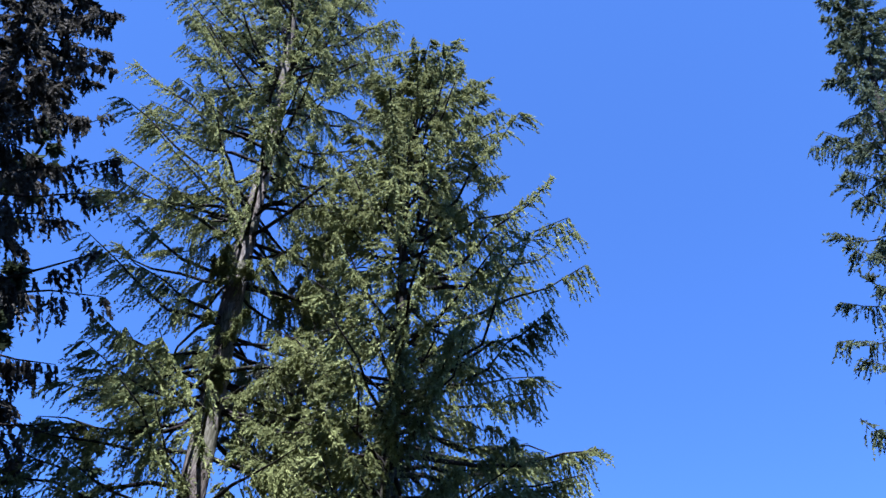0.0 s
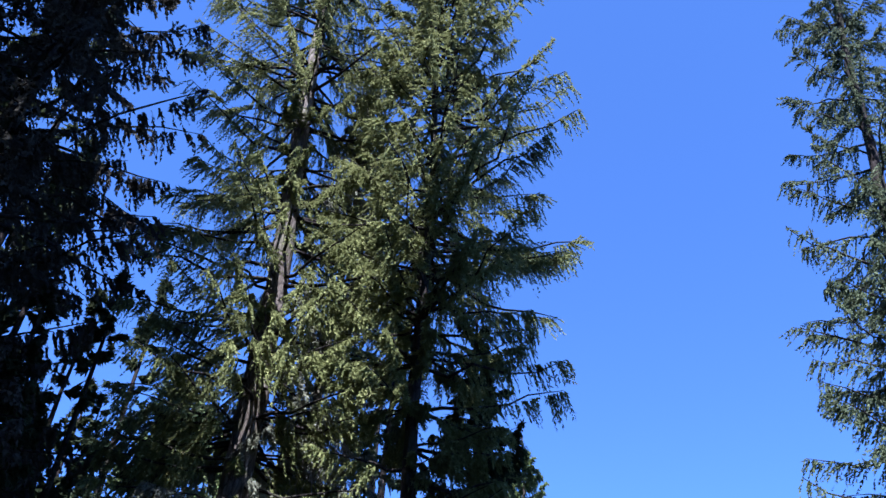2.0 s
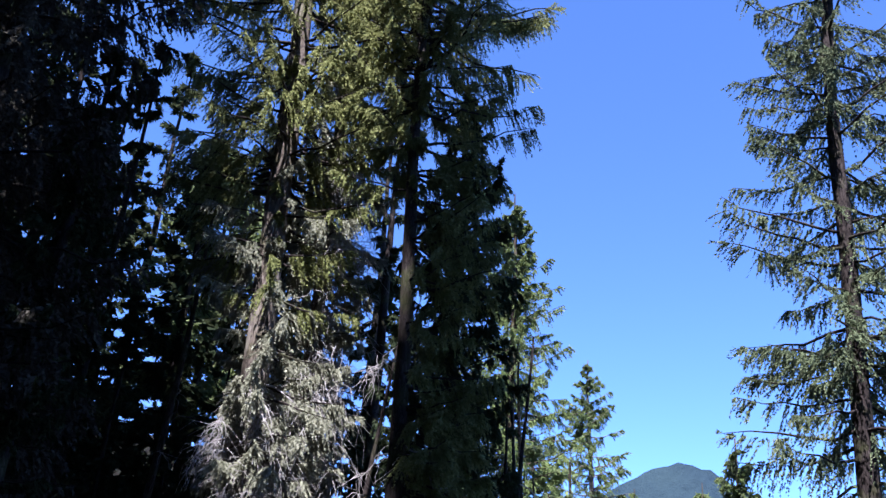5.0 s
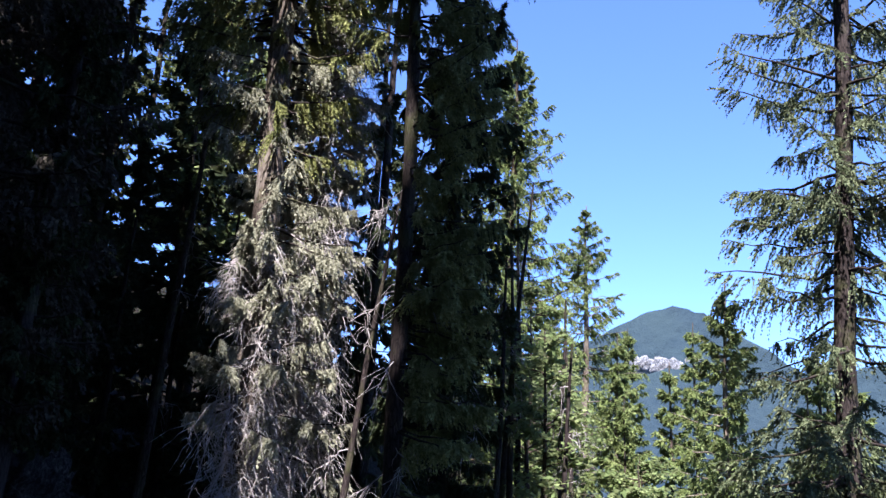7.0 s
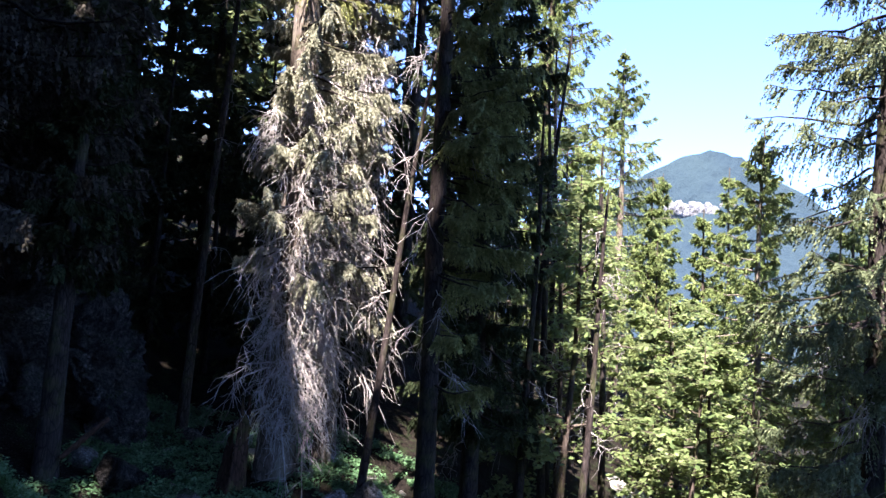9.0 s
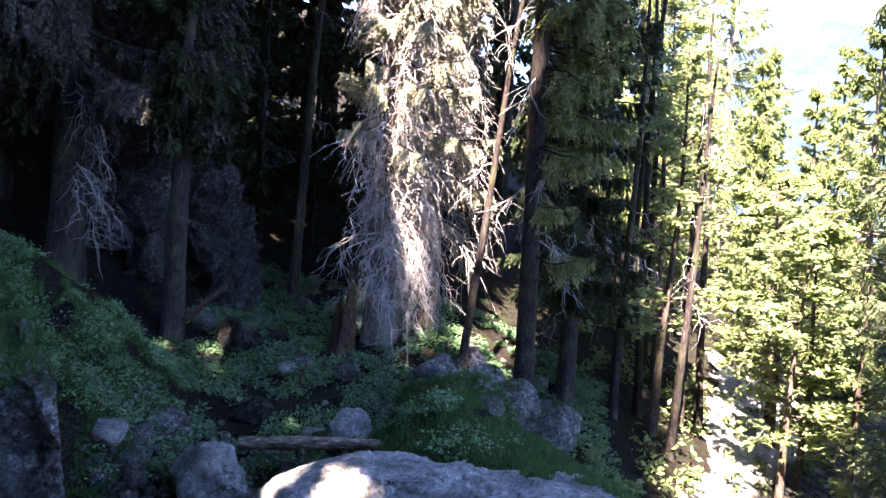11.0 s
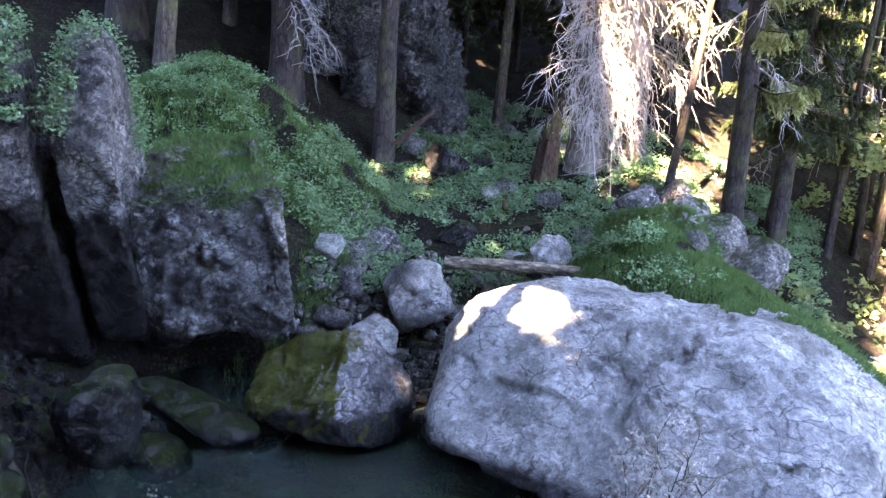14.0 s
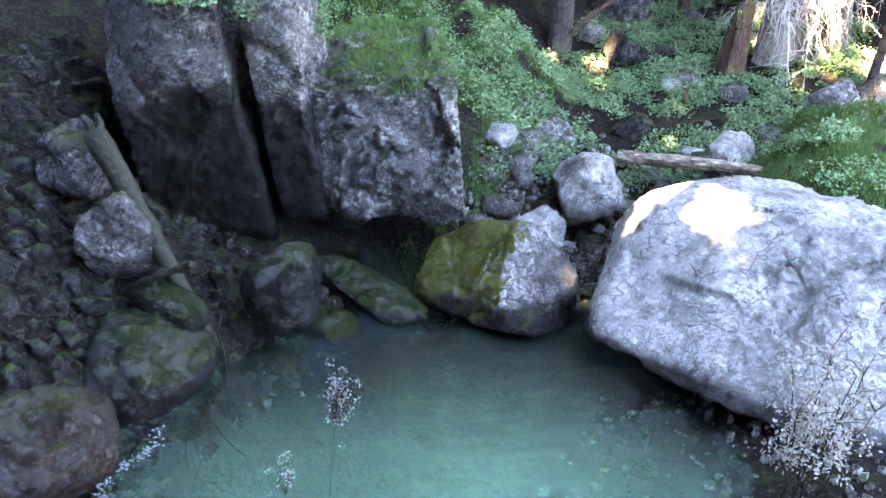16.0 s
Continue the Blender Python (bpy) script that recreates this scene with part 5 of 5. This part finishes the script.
log("log", (-6.1, 14.4, 2.45), (-5.55, 14.9, 3.1), 0.05, 0.04, ROTTEN, "short broken pole leaning on the slope", 4, 0.02, 1)
log("log", (-4.3, 15.5, 2.05), (-3.7, 13.6, 1.7), 0.07, 0.05, ROTTEN, "rotten branch lying on the slope", 5, 0.02, 3)


def stump(at, H, r, seed):
    rng = np.random.default_rng(seed)
    ob = thing("stump", pose(*at), "broken reddish-brown rotten stump beside the great spruce", "stump")
    k, sides = 16, 18
    t = np.linspace(0, 1, k)
    a = np.arange(sides) * 2 * np.pi / sides
    R = (r * (1.15 - 0.35 * t) + 0.25 * r * np.exp(-t * 7))[:, None] * (1 + 0.12 * rng.normal(size=sides) + 0.03 * rng.normal(size=(k, sides)))
    jag = H * (1 + 0.22 * rng.normal(size=sides))
    V = np.stack([R * np.cos(a) + 0.12 * H * t[:, None] * 0.6, R * np.sin(a), t[:, None] * jag[None, :] - 0.2 * (t[:, None] == 0)], -1)
    inner = V[::-1] * np.array([0.8, 0.8, 1.0]) - np.array([0, 0, 0.03])
    V = np.concatenate([V.reshape(-1, 3), inner.reshape(-1, 3)])
    n = 2 * k
    i = np.arange(n - 1)[:, None] * sides
    j = np.arange(sides)[None, :]
    p, q = i + j, i + (j + 1) % sides
    F = np.concatenate([np.stack([p, q, q + sides], -1).reshape(-1, 3), np.stack([p, q + sides, p + sides], -1).reshape(-1, 3)])
    part("wood", mesh_of("wood", V, F, ROTTEN, False), ob)


stump(on(-3.4, 15.1), 1.15, 0.22, 5)


def litter(name, n, xr, yr, seed, label, long=(0.15, 0.9), material=None):
    """Fallen twigs strewn over the ground."""
    rng = np.random.default_rng(seed)
    x, y, az, l = rng.uniform(*xr, n), rng.uniform(*yr, n), rng.uniform(0, 6.28, n), rng.uniform(*long, n)
    t = np.linspace(-0.5, 0.5, 5)
    X, Y = x[:, None] + np.cos(az)[:, None] * l[:, None] * t, y[:, None] + np.sin(az)[:, None] * l[:, None] * t
    X, Y = X + rng.normal(0, 0.02, X.shape), Y + rng.normal(0, 0.02, X.shape)
    P = np.stack([X, Y, ground_z(X, Y) + rng.uniform(0.02, 0.09, (n, 1)) + rng.normal(0, 0.015, X.shape)], -1)
    r = rng.uniform(0.004, 0.013, (n, 1)) * np.linspace(1, 0.5, 5)
    tagged(part(name, mesh_of(name, *tubes(P, r, 4), material or DARKLOG, True)), label, "twigs", kind="stuff")


litter("fallen_twigs", 190, (-6.0, 1.4), (9.4, 16.5), 7, "dark dry twigs strewn over the gully and slope", (0.15, 0.8), ROTTEN)
litter("wet_twigs", 220, (-9.5, -5.4), (2.6, 7.2), 8, "dark twigs lying among the scree")


def white_water():
    rng = np.random.default_rng(3)
    D, F = ico(1)
    n = 260
    t = rng.random(n)
    x = -5.55 + 0.62 * t + 0.10 * np.sin(9 * t) + rng.normal(0, 0.05, n) * (0.4 + t)
    y = 4.05 - 1.35 * t + rng.normal(0, 0.04, n)
    r = rng.uniform(0.003, 0.012, n)
    V = D[None] * r[:, None, None] * np.array([1.3, 1.3, 0.6]) + np.stack([x, y, 0.012 + rng.uniform(0, 0.015, n)], -1)[:, None]
    F = (np.arange(n)[:, None, None] * len(D) + F[None]).reshape(-1, 3)
    tagged(part("white_water", mesh_of("white_water", V, F, FOAM, True)), "white foam where the stream washes the brown boulder", "foam", kind="stuff")


white_water()


# ---- plants on the near bank ----
def seed_stalk(a, b, seed, label, heads=60, spread=0.07):
    rng = np.random.default_rng(seed)
    a, b = np.array(a, float), np.array(b, float)
    ob = thing("seed_stalk", Matrix.Translation(a), label, "plant", "dry stalks on the near bank")
    t = np.linspace(0, 1, 12)
    P = (b - a) * t[:, None] + np.array([0.03, 0, 0]) * np.sin(np.pi * t * 1.3)[:, None]
    V, F = tubes(P[None], (0.0038 * (1 - 0.6 * t))[None], 5)
    part("stalk", mesh_of("stalk", V, F, DARKLOG, True), ob)
    C = P[-1] + rng.normal(0, 1, (heads, 3)) * np.array([spread * 0.55, spread * 0.55, spread])
    L = np.stack([np.repeat(P[-2][None], heads, 0) + 0.3 * (C - P[-2]), C], 1)
    tagged(part("umbel", mesh_of("umbel", *tubes(L, np.full((heads, 2), 0.0009), 3, False), DARKLOG), ob), kind="stuff")
    K = (C[:, None] + rng.normal(0, 0.008, (heads, 7, 3))).reshape(-1, 3)
    tagged(part("seed_head", leaf_mesh("seed_head", K, rng, 0.006, FLUFF, 2.0), ob, "white fluffy seed head"), kind="stuff")


seed_stalk((-1.62, 1.35, 1.6), (-1.67, 1.73, 2.94), 1, "dry stalk with a fluffy white seed head")
seed_stalk((-1.75, 1.35, 1.7), (-1.78, 1.56, 2.62), 2, "short dry stalk with a fluffy seed head", 24, 0.04)


def shrub(at, tips, seed, label):
    rng = np.random.default_rng(seed)
    at = np.array(at, float)
    ob = thing("shrub", Matrix.Translation(at), label, "shrub")
    heads = []
    for q, tip in enumerate(tips):
        e = np.array(tip, float) - at
        t = np.linspace(0, 1, 9)
        P = e * t[:, None] + np.array([0, 0, 0.10]) * np.sin(np.pi * t)[:, None] + rng.normal(0, 0.008, (9, 3))
        part("stem", mesh_of("stem", *tubes(P[None], (0.006 * (1 - 0.7 * t))[None], 5), DARKLOG, True), ob)
        side = []
        for k in range(13):
            b = P[rng.integers(4, 9)]
            d = unit(rng.normal(0, 0.7, 3) + np.array([0, 0, 0.7])) * rng.uniform(0.07, 0.20)
            side.append(np.stack([b, b + d * 0.6 + rng.normal(0, 0.012, 3), b + d]))
            heads.append(b + d + rng.normal(0, 0.026, (17, 3)))
            heads.append(b + d * 0.6 + rng.normal(0, 0.024, (9, 3)))
        side = np.array(side)
        tagged(part("twigwork", mesh_of("twigwork", *tubes(side, np.repeat(np.array([[0.0035, 0.0025, 0.0015]]), len(side), 0), 3, False), LOGWOOD), ob), kind="stuff")
    tagged(part("leaves", leaf_mesh("leaves", np.concatenate(heads), rng, 0.0115, SILVER, 1.2), ob, "small pale silvery leaves"), kind="stuff")


shrub((-0.24, 3.25, 1.75), [(-0.37, 3.35, 2.72), (-0.22, 3.3, 2.88), (-0.10, 3.25, 2.82), (-0.30, 3.2, 2.6), (-0.05, 3.3, 2.92), (-0.16, 3.25, 2.6), (0.05, 3.3, 2.75)], 3, "pale leafy shrub on the near bank")


# ---- mountains ----
def ridge(name, y0, depth, xr, crest, label, seed):
    xs, v = np.linspace(*xr, 260), np.linspace(0, 1, 60)
    X, W = np.meshgrid(xs, v, indexing="ij")
    H = crest(X)
    rugged = wobble(X / 60, W * 3, seed) + 0.5 * wobble(X / 21, W * 9, seed + 1) + 0.35 * wobble(X / 8, W * 26, seed + 2)
    Z = -60 + (H + 60) * W ** 0.9 + 7 * rugged * np.sin(np.pi * np.clip(W, 0, 1)) + 3.0 * wobble(X / 7, W * 4, seed + 3) * W
    Y = y0 + depth * W + 12 * rugged
    n, k = X.shape
    i = np.arange(n - 1)[:, None] * k + np.arange(k - 1)[None, :]
    F = np.concatenate([np.stack([i, i + k, i + k + 1], -1).reshape(-1, 3), np.stack([i, i + k + 1, i + 1], -1).reshape(-1, 3)])
    ob = part(name, mesh_of(name, np.stack([X, Y, Z], -1), F, MOUNTAIN, True))
    return tagged(ob, label, "mountain", kind="structure")


ridge("mountain_far", 1150, 260, (-900, 2600), lambda x: 352 - 0.0060 * (x - 435) ** 2 * np.exp(-np.abs(x - 435) / 220) - 60 * sstep((np.abs(x - 435) - 180) / 300), "blue-green wooded mountain behind the valley", 1.0)
ridge("mountain_near", 800, 260, (-700, 1800), lambda x: 195 + 0.03 * (x - 300) + 10 * np.sin(x / 45) - 50 * sstep((250 - x) / 120), "wooded shoulder of the valley below the cliffs", 2.0)
rng = np.random.default_rng(4)
for q in range(9):
    V, F = stone_shape(3, (9, 4, 13), 400 + q, 0.12, (), 8, 20)
    x = 268 + q * 9.5
    cl = part("cliff", mesh_of("cliff", V, F, CLIFF, False))
    cl.matrix_basis = pose(x, 1040, 183 + 0.03 * (x - 300) + rng.uniform(-3, 4), 0, 0, rng.uniform(-20, 20))
    tagged(cl, "pale limestone cliff on the wooded mountain shoulder", "cliff", "cliffs of the mountain", "structure")
